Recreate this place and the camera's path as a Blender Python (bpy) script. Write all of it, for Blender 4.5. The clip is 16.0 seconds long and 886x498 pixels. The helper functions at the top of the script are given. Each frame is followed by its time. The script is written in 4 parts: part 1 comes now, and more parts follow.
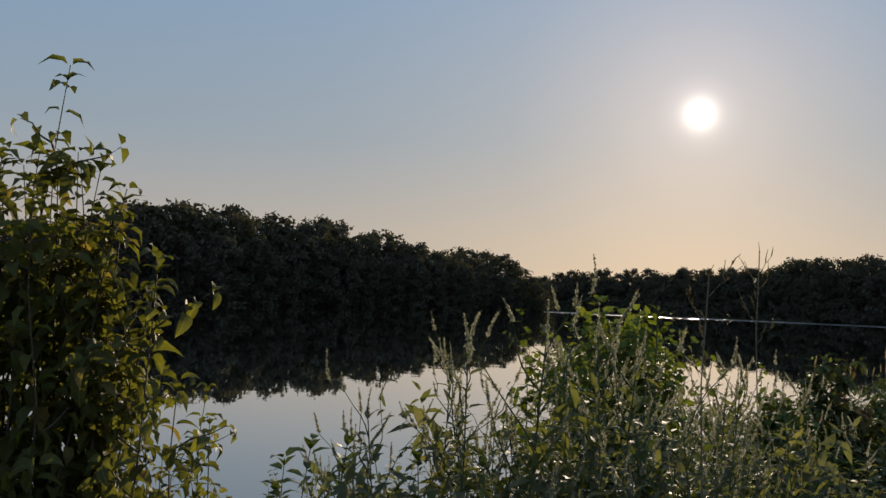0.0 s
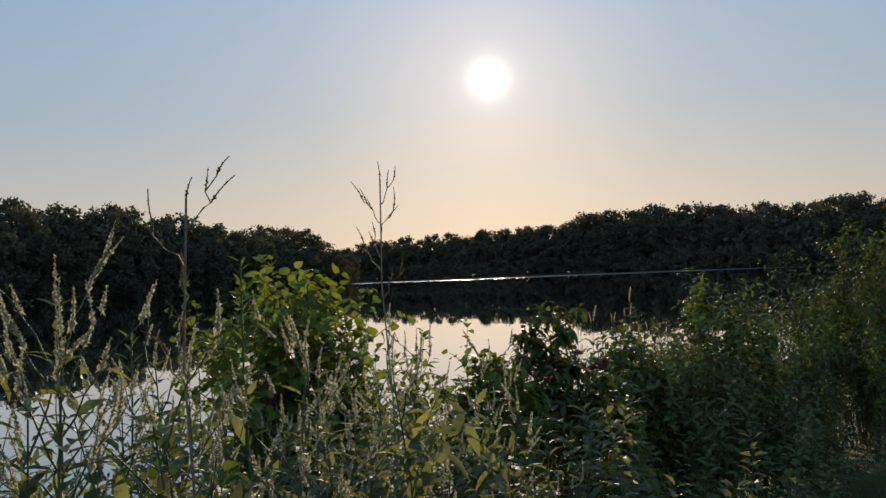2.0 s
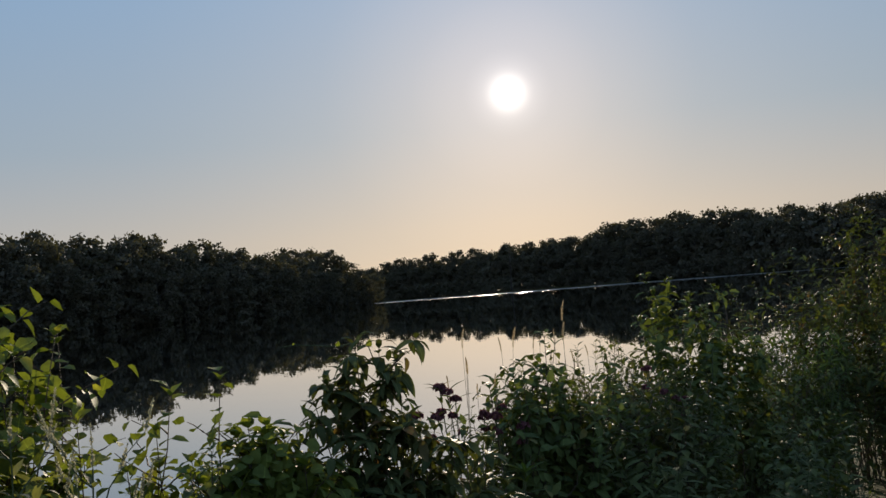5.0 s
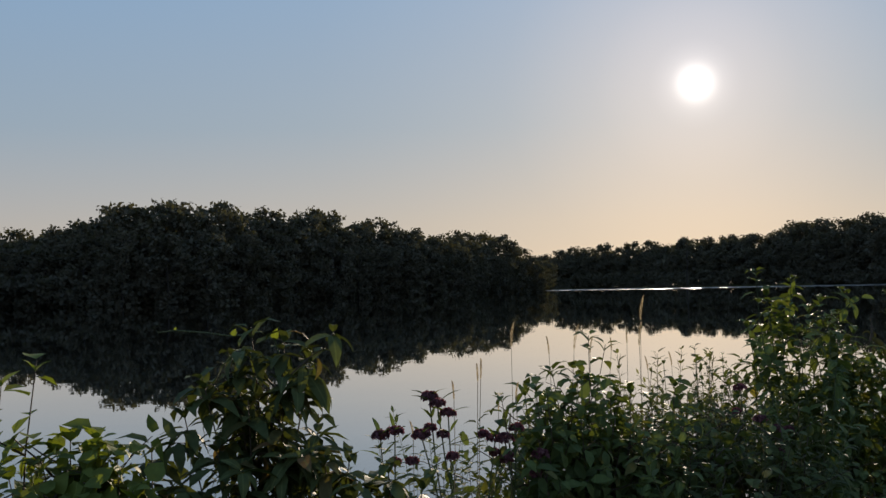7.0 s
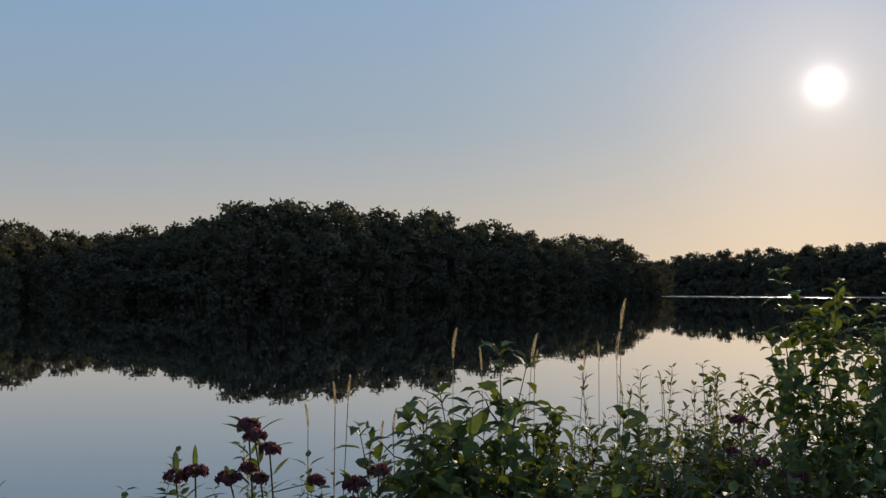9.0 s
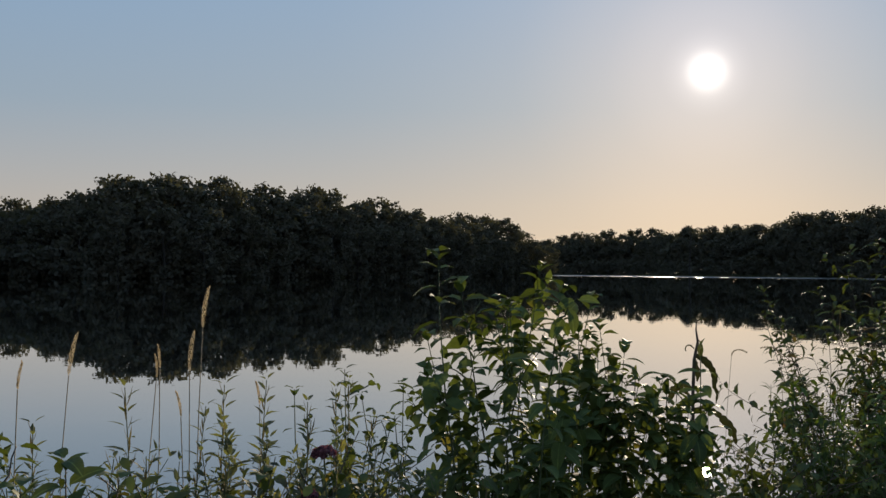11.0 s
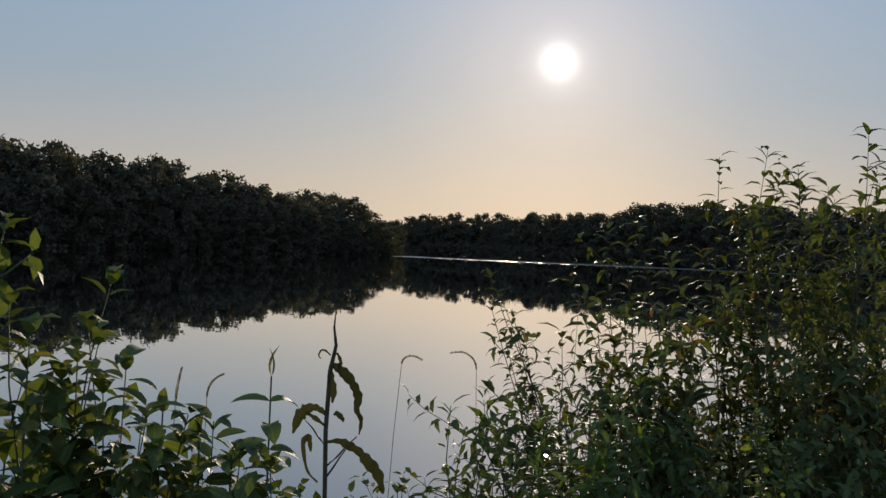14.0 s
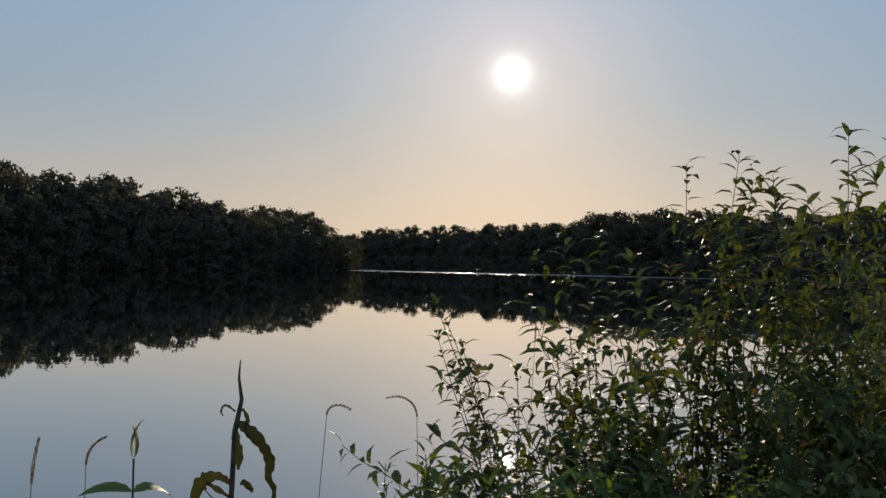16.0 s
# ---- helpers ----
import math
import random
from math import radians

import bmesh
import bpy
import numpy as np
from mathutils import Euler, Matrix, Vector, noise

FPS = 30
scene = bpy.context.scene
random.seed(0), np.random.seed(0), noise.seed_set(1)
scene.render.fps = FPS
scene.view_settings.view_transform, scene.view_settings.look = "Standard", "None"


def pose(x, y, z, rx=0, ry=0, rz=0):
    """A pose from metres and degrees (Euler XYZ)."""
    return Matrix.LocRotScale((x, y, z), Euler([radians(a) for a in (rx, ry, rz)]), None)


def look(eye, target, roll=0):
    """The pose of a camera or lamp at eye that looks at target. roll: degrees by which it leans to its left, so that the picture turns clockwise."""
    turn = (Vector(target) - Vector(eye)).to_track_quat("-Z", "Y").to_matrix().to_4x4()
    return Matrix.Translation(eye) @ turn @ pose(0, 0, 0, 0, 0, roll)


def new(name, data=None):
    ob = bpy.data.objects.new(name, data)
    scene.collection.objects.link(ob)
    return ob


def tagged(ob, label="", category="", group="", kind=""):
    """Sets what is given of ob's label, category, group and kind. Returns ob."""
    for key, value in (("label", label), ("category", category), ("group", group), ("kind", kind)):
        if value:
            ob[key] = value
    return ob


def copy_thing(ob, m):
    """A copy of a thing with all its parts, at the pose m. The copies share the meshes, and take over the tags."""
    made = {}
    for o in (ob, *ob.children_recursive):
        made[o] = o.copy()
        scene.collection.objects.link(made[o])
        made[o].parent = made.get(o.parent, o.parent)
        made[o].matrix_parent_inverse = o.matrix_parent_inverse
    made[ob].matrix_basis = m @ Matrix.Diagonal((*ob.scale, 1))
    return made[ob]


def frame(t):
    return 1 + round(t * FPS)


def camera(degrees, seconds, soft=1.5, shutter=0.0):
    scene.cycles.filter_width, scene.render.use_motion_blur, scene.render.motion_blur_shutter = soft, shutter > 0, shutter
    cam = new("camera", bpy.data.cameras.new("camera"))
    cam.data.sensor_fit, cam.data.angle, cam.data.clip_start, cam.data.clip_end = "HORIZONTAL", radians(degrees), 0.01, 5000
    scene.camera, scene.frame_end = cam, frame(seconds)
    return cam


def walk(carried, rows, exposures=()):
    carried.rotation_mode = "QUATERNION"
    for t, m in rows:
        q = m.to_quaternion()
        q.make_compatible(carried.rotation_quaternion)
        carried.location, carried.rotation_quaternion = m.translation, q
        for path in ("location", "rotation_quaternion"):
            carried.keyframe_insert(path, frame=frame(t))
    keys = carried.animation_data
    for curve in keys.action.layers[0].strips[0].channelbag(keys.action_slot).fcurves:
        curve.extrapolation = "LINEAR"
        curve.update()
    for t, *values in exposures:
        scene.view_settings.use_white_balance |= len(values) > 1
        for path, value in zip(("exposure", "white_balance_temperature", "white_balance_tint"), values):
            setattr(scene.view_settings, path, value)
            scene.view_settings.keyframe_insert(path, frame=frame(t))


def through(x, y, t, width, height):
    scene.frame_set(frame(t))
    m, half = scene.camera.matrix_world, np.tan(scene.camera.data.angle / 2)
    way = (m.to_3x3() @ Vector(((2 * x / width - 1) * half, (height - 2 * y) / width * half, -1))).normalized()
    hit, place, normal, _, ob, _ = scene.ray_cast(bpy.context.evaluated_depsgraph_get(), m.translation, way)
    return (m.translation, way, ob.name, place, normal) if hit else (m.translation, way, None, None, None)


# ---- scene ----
cam = camera(45.15, 16.0)

# seconds, eye x, y, z, yaw to the left, pitch up, roll
PATH = [
    (0.0, 0.000, 0.000, 1.599, 13.40, 2.86, 2.15),
    (0.5, 0.001, 0.179, 1.565, 10.24, 1.16, 0.54),
    (1.0, 0.183, 0.395, 1.569, 8.11, -0.42, -0.33),
    (1.5, 0.303, 0.644, 1.546, 4.59, 0.26, -1.44),
    (2.0, 0.409, 0.907, 1.560, 2.86, 1.34, -2.56),
    (2.5, 0.521, 1.159, 1.565, 2.15, 1.88, -3.31),
    (3.0, 0.630, 1.425, 1.547, 0.34, 2.11, -4.60),
    (3.5, 0.697, 1.683, 1.541, 0.43, 2.08, -5.77),
    (4.0, 0.809, 1.922, 1.535, 1.62, 1.88, -5.53),
    (4.5, 0.915, 2.152, 1.527, 2.84, 1.98, -5.33),
    (5.0, 1.015, 2.377, 1.520, 4.20, 2.31, -4.80),
    (5.5, 1.111, 2.597, 1.515, 5.85, 2.65, -4.05),
    (6.0, 1.205, 2.814, 1.509, 7.88, 2.83, -3.22),
    (6.5, 1.297, 3.027, 1.501, 10.41, 2.66, -2.40),
    (7.0, 1.388, 3.236, 1.485, 13.62, 2.07, -1.39),
    (7.5, 1.416, 3.434, 1.449, 16.07, 2.32, -0.86),
    (8.0, 1.428, 3.676, 1.476, 19.45, 2.52, -0.56),
    (8.5, 1.570, 3.866, 1.458, 21.36, 2.61, -0.27),
    (9.0, 1.726, 4.101, 1.460, 19.85, 2.27, -0.10),
    (9.5, 1.820, 4.346, 1.455, 18.05, 1.65, -0.31),
    (10.0, 1.981, 4.586, 1.464, 16.04, 1.16, -0.26),
    (10.5, 2.111, 4.821, 1.473, 14.76, 0.99, -0.15),
    (11.0, 2.219, 5.051, 1.477, 13.94, 1.10, 0.25),
    (11.5, 2.312, 5.277, 1.476, 13.33, 1.32, 0.84),
    (12.0, 2.399, 5.496, 1.469, 12.59, 1.54, 1.52),
    (12.5, 2.484, 5.703, 1.461, 11.44, 1.60, 2.22),
    (13.0, 2.576, 5.896, 1.457, 9.63, 1.38, 2.60),
    (13.5, 2.693, 6.106, 1.474, 7.98, 0.97, 2.89),
    (14.0, 2.682, 6.322, 1.462, 5.82, 0.19, 2.23),
    (14.5, 2.652, 6.517, 1.477, 4.85, -0.61, 1.29),
    (15.0, 2.707, 6.690, 1.492, 4.89, -0.19, 0.77),
    (15.5, 2.716, 6.755, 1.501, 4.55, 0.86, 0.95),
    (16.0, 2.698, 6.754, 1.498, 3.55, 0.93, 0.99),
]


def carried_pose(x, y, z, yaw, pitch, roll):
    turn = (Matrix.Rotation(radians(yaw), 4, "Z") @ Matrix.Rotation(radians(90 + pitch), 4, "X")
            @ Matrix.Rotation(radians(roll), 4, "Z"))
    return Matrix.Translation((x, y, z)) @ turn


walk(cam, [(t, carried_pose(*row)) for t, *row in PATH],
     exposures=[(0.0, -0.48, 6850, 12.5), (0.5, -0.42, 6800, 12.5), (1.0, -0.22, 6750, 12), (1.5, -0.12, 6650, 12), (2.5, -0.29, 6600, 11.5),
                (4.0, -0.34, 6580, 11.5), (10.0, -0.35, 6580, 11.5), (12.5, -0.35, 6620, 11.5), (16.0, -0.36, 6620, 11.5)])

# ---------------------------------------------------------------- light
SUN_UP = 10.3
world = bpy.data.worlds.new("evening_sky")
scene.world = world
world.use_nodes = True
wn, wl = world.node_tree.nodes, world.node_tree.links
wn.clear()
sky = wn.new("ShaderNodeTexSky")
sky.sky_type = "NISHITA"
sky.sun_disc = False
sky.sun_elevation = radians(SUN_UP)
sky.sun_rotation = 0.0
sky.altitude = 50
sky.air_density = 1.0
sky.dust_density = 0.35
sky.ozone_density = 1.6
sky_bg = wn.new("ShaderNodeBackground")
sky_bg.inputs["Strength"].default_value = 0.01
wl.new(sky.outputs[0], sky_bg.inputs[0])
# the bright aureole of hazy evening air round the sun, and the sun's own disc
coord = wn.new("ShaderNodeTexCoord")
dot = wn.new("ShaderNodeVectorMath")
dot.operation = "DOT_PRODUCT"
dot.inputs[1].default_value = (0, math.cos(radians(SUN_UP)), math.sin(radians(SUN_UP)))
wl.new(coord.outputs["Generated"], dot.inputs[0])
angle = wn.new("ShaderNodeMath")
angle.operation = "ARCCOSINE"
wl.new(dot.outputs["Value"], angle.inputs[0])
aureole = wn.new("ShaderNodeValToRGB")
aureole.color_ramp.interpolation = "B_SPLINE"
spread = wn.new("ShaderNodeMath")
spread.operation = "MULTIPLY"
spread.inputs[1].default_value = 1 / radians(40)
wl.new(angle.outputs[0], spread.inputs[0])
wl.new(spread.outputs[0], aureole.inputs[0])
stops = aureole.color_ramp.elements
stops[0].position, stops[0].color = 0.0, (1, 0.98, 0.94, 1)
stops[1].position, stops[1].color = 1.0, (0, 0, 0, 1)
for place, colour in ((0.0085, (1, 0.96, 0.9, 1)), (0.017, (0.38, 0.312, 0.255, 1)), (0.034, (0.19, 0.138, 0.098, 1)), (0.06, (0.155, 0.104, 0.063, 1)),
                      (0.13, (0.106, 0.068, 0.034, 1)), (0.25, (0.045, 0.03, 0.014, 1)), (0.5, (0.018, 0.012, 0.004, 1))):
    e = stops.new(place)
    e.color = colour
glow_bg = wn.new("ShaderNodeBackground")
glow_bg.inputs["Strength"].default_value = 2.6
wl.new(aureole.outputs[0], glow_bg.inputs[0])
# thin summer haze, paler towards the horizon
lift = wn.new("ShaderNodeSeparateXYZ")
wl.new(coord.outputs["Generated"], lift.inputs[0])
haze = wn.new("ShaderNodeValToRGB")
wl.new(lift.outputs["Z"], haze.inputs[0])
layers = haze.color_ramp.elements
layers[0].position, layers[0].color = 0.0, (0.402, 0.372, 0.342, 1)
layers[1].position, layers[1].color = 1.0, (0.13, 0.25, 0.46, 1)
for place, colour in ((0.06, (0.398, 0.376, 0.362, 1)), (0.15, (0.268, 0.345, 0.425, 1)), (0.32, (0.192, 0.34, 0.535, 1))):
    e = layers.new(place)
    e.color = colour
haze_bg = wn.new("ShaderNodeBackground")
haze_bg.inputs["Strength"].default_value = 1.27
wl.new(haze.outputs[0], haze_bg.inputs[0])
air = wn.new("ShaderNodeAddShader")
wl.new(sky_bg.outputs[0], air.inputs[0])
wl.new(haze_bg.outputs[0], air.inputs[1])
both = wn.new("ShaderNodeAddShader")
wl.new(air.outputs[0], both.inputs[0])
wl.new(glow_bg.outputs[0], both.inputs[1])
world_out = wn.new("ShaderNodeOutputWorld")
wl.new(both.outputs[0], world_out.inputs[0])

sun_lamp = bpy.data.lights.new("sun", "SUN")
sun_lamp.energy, sun_lamp.angle, sun_lamp.color = 7.0, radians(0.5), (1.0, 0.84, 0.64)
sun_ob = new("sun", sun_lamp)
sun_ob.matrix_world = look((0, 60, 60), (0, 60 - math.cos(radians(SUN_UP)), 60 - math.sin(radians(SUN_UP))))

# ---------------------------------------------------------------- materials
def material(name):
    m = bpy.data.materials.new(name)
    m.use_nodes = True
    nodes, links = m.node_tree.nodes, m.node_tree.links
    return m, nodes, links, nodes["Principled BSDF"]


def ramp(nodes, *stops_):
    r = nodes.new("ShaderNodeValToRGB")
    els = r.color_ramp.elements
    els[0].position, els[0].color = stops_[0][0], (*stops_[0][1], 1)
    els[1].position, els[1].color = stops_[-1][0], (*stops_[-1][1], 1)
    for p, c in stops_[1:-1]:
        els.new(p).color = (*c, 1)
    return r


def leaf_material(name, dark, light, yellow, translucency=0.45, gloss=0.6, per="object", through=(1.5, 1.55, 0.5)):
    """Thin leaf: reflecting and letting light through, its colour varied leaf by leaf and along the blade."""
    m, nodes, links, bsdf = material(name)
    if per == "object":
        both = nodes.new("ShaderNodeMath")
        both.operation = "ADD"
        links.new(nodes.new("ShaderNodeObjectInfo").outputs["Random"], both.inputs[0])
        links.new(nodes.new("ShaderNodeNewGeometry").outputs["Random Per Island"], both.inputs[1])
        whole = nodes.new("ShaderNodeMath")
        whole.operation = "FRACT"
        links.new(both.outputs[0], whole.inputs[0])
        rnd = whole.outputs[0]
    else:
        rnd = nodes.new("ShaderNodeNewGeometry").outputs["Random Per Island"]
    tint = ramp(nodes, (0.0, dark), (0.6, light), (0.93, light), (1.0, yellow))
    links.new(rnd, tint.inputs[0])
    tc = nodes.new("ShaderNodeTexCoord")
    n = nodes.new("ShaderNodeTexNoise")
    n.inputs["Scale"].default_value = 60
    n.inputs["Detail"].default_value = 3
    links.new(tc.outputs["Object"], n.inputs[0])
    # pale midrib and slanting side veins
    sep = nodes.new("ShaderNodeSeparateXYZ")
    links.new(tc.outputs["Object"], sep.inputs[0])
    across = nodes.new("ShaderNodeMath")
    across.operation = "ABSOLUTE"
    links.new(sep.outputs["X"], across.inputs[0])
    rib = nodes.new("ShaderNodeMapRange")
    rib.inputs["From Min"].default_value, rib.inputs["From Max"].default_value = 0.0005, 0.0018
    rib.inputs["To Min"].default_value, rib.inputs["To Max"].default_value = 0.45, 0.0
    links.new(across.outputs[0], rib.inputs[0])
    slant = nodes.new("ShaderNodeMath")
    slant.operation = "MULTIPLY_ADD"
    slant.inputs[1].default_value = -0.8
    links.new(across.outputs[0], slant.inputs[0])
    links.new(sep.outputs["Y"], slant.inputs[2])
    wave_in = nodes.new("ShaderNodeMath")
    wave_in.operation = "MULTIPLY"
    wave_in.inputs[1].default_value = 620.0
    links.new(slant.outputs[0], wave_in.inputs[0])
    veins = nodes.new("ShaderNodeMath")
    veins.operation = "SINE"
    links.new(wave_in.outputs[0], veins.inputs[0])
    paler = nodes.new("ShaderNodeMixRGB")
    paler.inputs[2].default_value = (*[min(1, 1.9 * c) for c in light], 1)
    links.new(rib.outputs[0], paler.inputs[0])
    links.new(tint.outputs[0], paler.inputs[1])
    mottle = nodes.new("ShaderNodeMixRGB")
    mottle.blend_type = "MULTIPLY"
    mottle.inputs[0].default_value = 0.55
    links.new(paler.outputs[0], mottle.inputs[1])
    links.new(n.outputs[0], mottle.inputs[2])
    bright = nodes.new("ShaderNodeMixRGB")
    bright.blend_type = "MULTIPLY"
    bright.inputs[0].default_value = 1
    bright.inputs[2].default_value = (1.35, 1.35, 1.35, 1)
    links.new(mottle.outputs[0], bright.inputs[1])
    links.new(bright.outputs[0], bsdf.inputs["Base Color"])
    bsdf.inputs["Roughness"].default_value = gloss
    bsdf.inputs["Specular IOR Level"].default_value = 0.13
    bump = nodes.new("ShaderNodeBump")
    bump.inputs["Strength"].default_value = 0.25
    bump.inputs["Distance"].default_value = 0.004
    relief = nodes.new("ShaderNodeMath")
    relief.operation = "MULTIPLY_ADD"
    relief.inputs[1].default_value = 0.12
    links.new(veins.outputs[0], relief.inputs[0])
    links.new(n.outputs[0], relief.inputs[2])
    links.new(relief.outputs[0], bump.inputs["Height"])
    links.new(bump.outputs[0], bsdf.inputs["Normal"])
    thin = nodes.new("ShaderNodeBsdfTranslucent")
    warm = nodes.new("ShaderNodeMixRGB")
    warm.blend_type = "MULTIPLY"
    warm.inputs[0].default_value = 1
    warm.inputs[2].default_value = (*through, 1)
    links.new(bright.outputs[0], warm.inputs[1])
    links.new(warm.outputs[0], thin.inputs[0])
    mix = nodes.new("ShaderNodeMixShader")
    mix.inputs[0].default_value = translucency
    links.new(bsdf.outputs[0], mix.inputs[1])
    links.new(thin.outputs[0], mix.inputs[2])
    links.new(mix.outputs[0], nodes["Material Output"].inputs[0])
    return m


def plain_material(name, a, b, scale=30.0, rough=0.8, bump=0.4, distance=0.004):
    m, nodes, links, bsdf = material(name)
    tc = nodes.new("ShaderNodeTexCoord")
    n = nodes.new("ShaderNodeTexNoise")
    n.inputs["Scale"].default_value = scale
    n.inputs["Detail"].default_value = 6
    links.new(tc.outputs["Object"], n.inputs[0])
    r = ramp(nodes, (0.3, a), (0.7, b))
    links.new(n.outputs[0], r.inputs[0])
    links.new(r.outputs[0], bsdf.inputs["Base Color"])
    bsdf.inputs["Roughness"].default_value = rough
    bsdf.inputs["Specular IOR Level"].default_value = 0.5 if rough < 0.9 else 0.05
    bp = nodes.new("ShaderNodeBump")
    bp.inputs["Strength"].default_value = bump
    bp.inputs["Distance"].default_value = distance
    links.new(n.outputs[0], bp.inputs["Height"])
    links.new(bp.outputs[0], bsdf.inputs["Normal"])
    return m


LEAF_DOGWOOD = leaf_material("dogwood_leaf", (0.06, 0.08, 0.028), (0.105, 0.135, 0.042), (0.19, 0.17, 0.06), 0.26, through=(1.4, 1.35, 0.5))
LEAF_CURLED = leaf_material("curled_dogwood_leaf", (0.08, 0.08, 0.028), (0.135, 0.13, 0.042), (0.24, 0.17, 0.07), 0.44)
LEAF_VINE = leaf_material("vine_leaf", (0.09, 0.115, 0.026), (0.15, 0.18, 0.042), (0.28, 0.27, 0.07), 0.36, through=(1.45, 1.45, 0.45))
LEAF_BUTTON = leaf_material("buttonbush_leaf", (0.05, 0.062, 0.024), (0.085, 0.1, 0.036), (0.2, 0.11, 0.05), 0.24, through=(1.35, 1.3, 0.5))
LEAF_WITHERED = leaf_material("withered_leaf", (0.035, 0.036, 0.018), (0.058, 0.055, 0.026), (0.1, 0.065, 0.035), 0.14)
LEAF_BRUSH = leaf_material("brush_leaf", (0.055, 0.066, 0.026), (0.1, 0.118, 0.042), (0.16, 0.13, 0.055), 0.18, 0.7, per="island")
LEAF_MILKWEED = leaf_material("milkweed_leaf", (0.055, 0.07, 0.025), (0.09, 0.115, 0.04), (0.15, 0.11, 0.04), 0.45, per="object")
LEAF_WEED = leaf_material("weed_leaf", (0.092, 0.094, 0.054), (0.145, 0.145, 0.084), (0.21, 0.18, 0.11), 0.4, 0.65, per="island")
LEAF_WILLOW = leaf_material("willow_leaf", (0.045, 0.058, 0.022), (0.085, 0.1, 0.034), (0.2, 0.11, 0.045), 0.26)
LEAF_ASTER = leaf_material("aster_leaf", (0.05, 0.075, 0.026), (0.09, 0.125, 0.038), (0.15, 0.16, 0.05), 0.32)
LEAF_TREE = leaf_material("woodland_leaf", (0.095, 0.082, 0.06), (0.106, 0.093, 0.066), (0.112, 0.1, 0.064), 0.14, 0.95, per="island")
SEED = leaf_material("seed_head", (0.24, 0.19, 0.13), (0.38, 0.32, 0.23), (0.48, 0.41, 0.31), 0.45, 0.8, per="island", through=(1.4, 1.3, 1.0))
REED = leaf_material("reed", (0.1, 0.09, 0.055), (0.15, 0.135, 0.085), (0.18, 0.16, 0.1), 0.35, 0.9, per="island")
DRY_SPIKE = leaf_material("dry_spike", (0.1, 0.08, 0.05), (0.17, 0.13, 0.085), (0.22, 0.18, 0.12), 0.2, 0.9, per="island")
SPIKE = leaf_material("flower_spike", (0.19, 0.19, 0.125), (0.32, 0.315, 0.235), (0.45, 0.43, 0.35), 0.45, 0.8, per="island", through=(1.35, 1.3, 1.05))
PINK = leaf_material("milkweed_flower", (0.1, 0.042, 0.05), (0.18, 0.075, 0.085), (0.25, 0.13, 0.13), 0.3, 0.85, per="island", through=(1.5, 1.1, 1.1))
BLADE = leaf_material("grass_blade", (0.035, 0.055, 0.02), (0.065, 0.095, 0.03), (0.13, 0.12, 0.055), 0.35, 0.7, per="island")
STEM_GREEN = plain_material("green_stem", (0.05, 0.07, 0.025), (0.10, 0.11, 0.045), 80)
STEM_BROWN = plain_material("brown_stem", (0.05, 0.032, 0.02), (0.12, 0.085, 0.055), 80)
STEM_STRAW = plain_material("straw_stem", (0.16, 0.12, 0.07), (0.28, 0.22, 0.14), 80)
BARK = plain_material("bark", (0.04, 0.032, 0.025), (0.10, 0.085, 0.07), 6, 0.9, 0.8, 0.03)
SOIL = plain_material("bank_soil_and_turf", (0.03, 0.035, 0.014), (0.075, 0.085, 0.03), 1.7, 0.95, 0.6, 0.03)


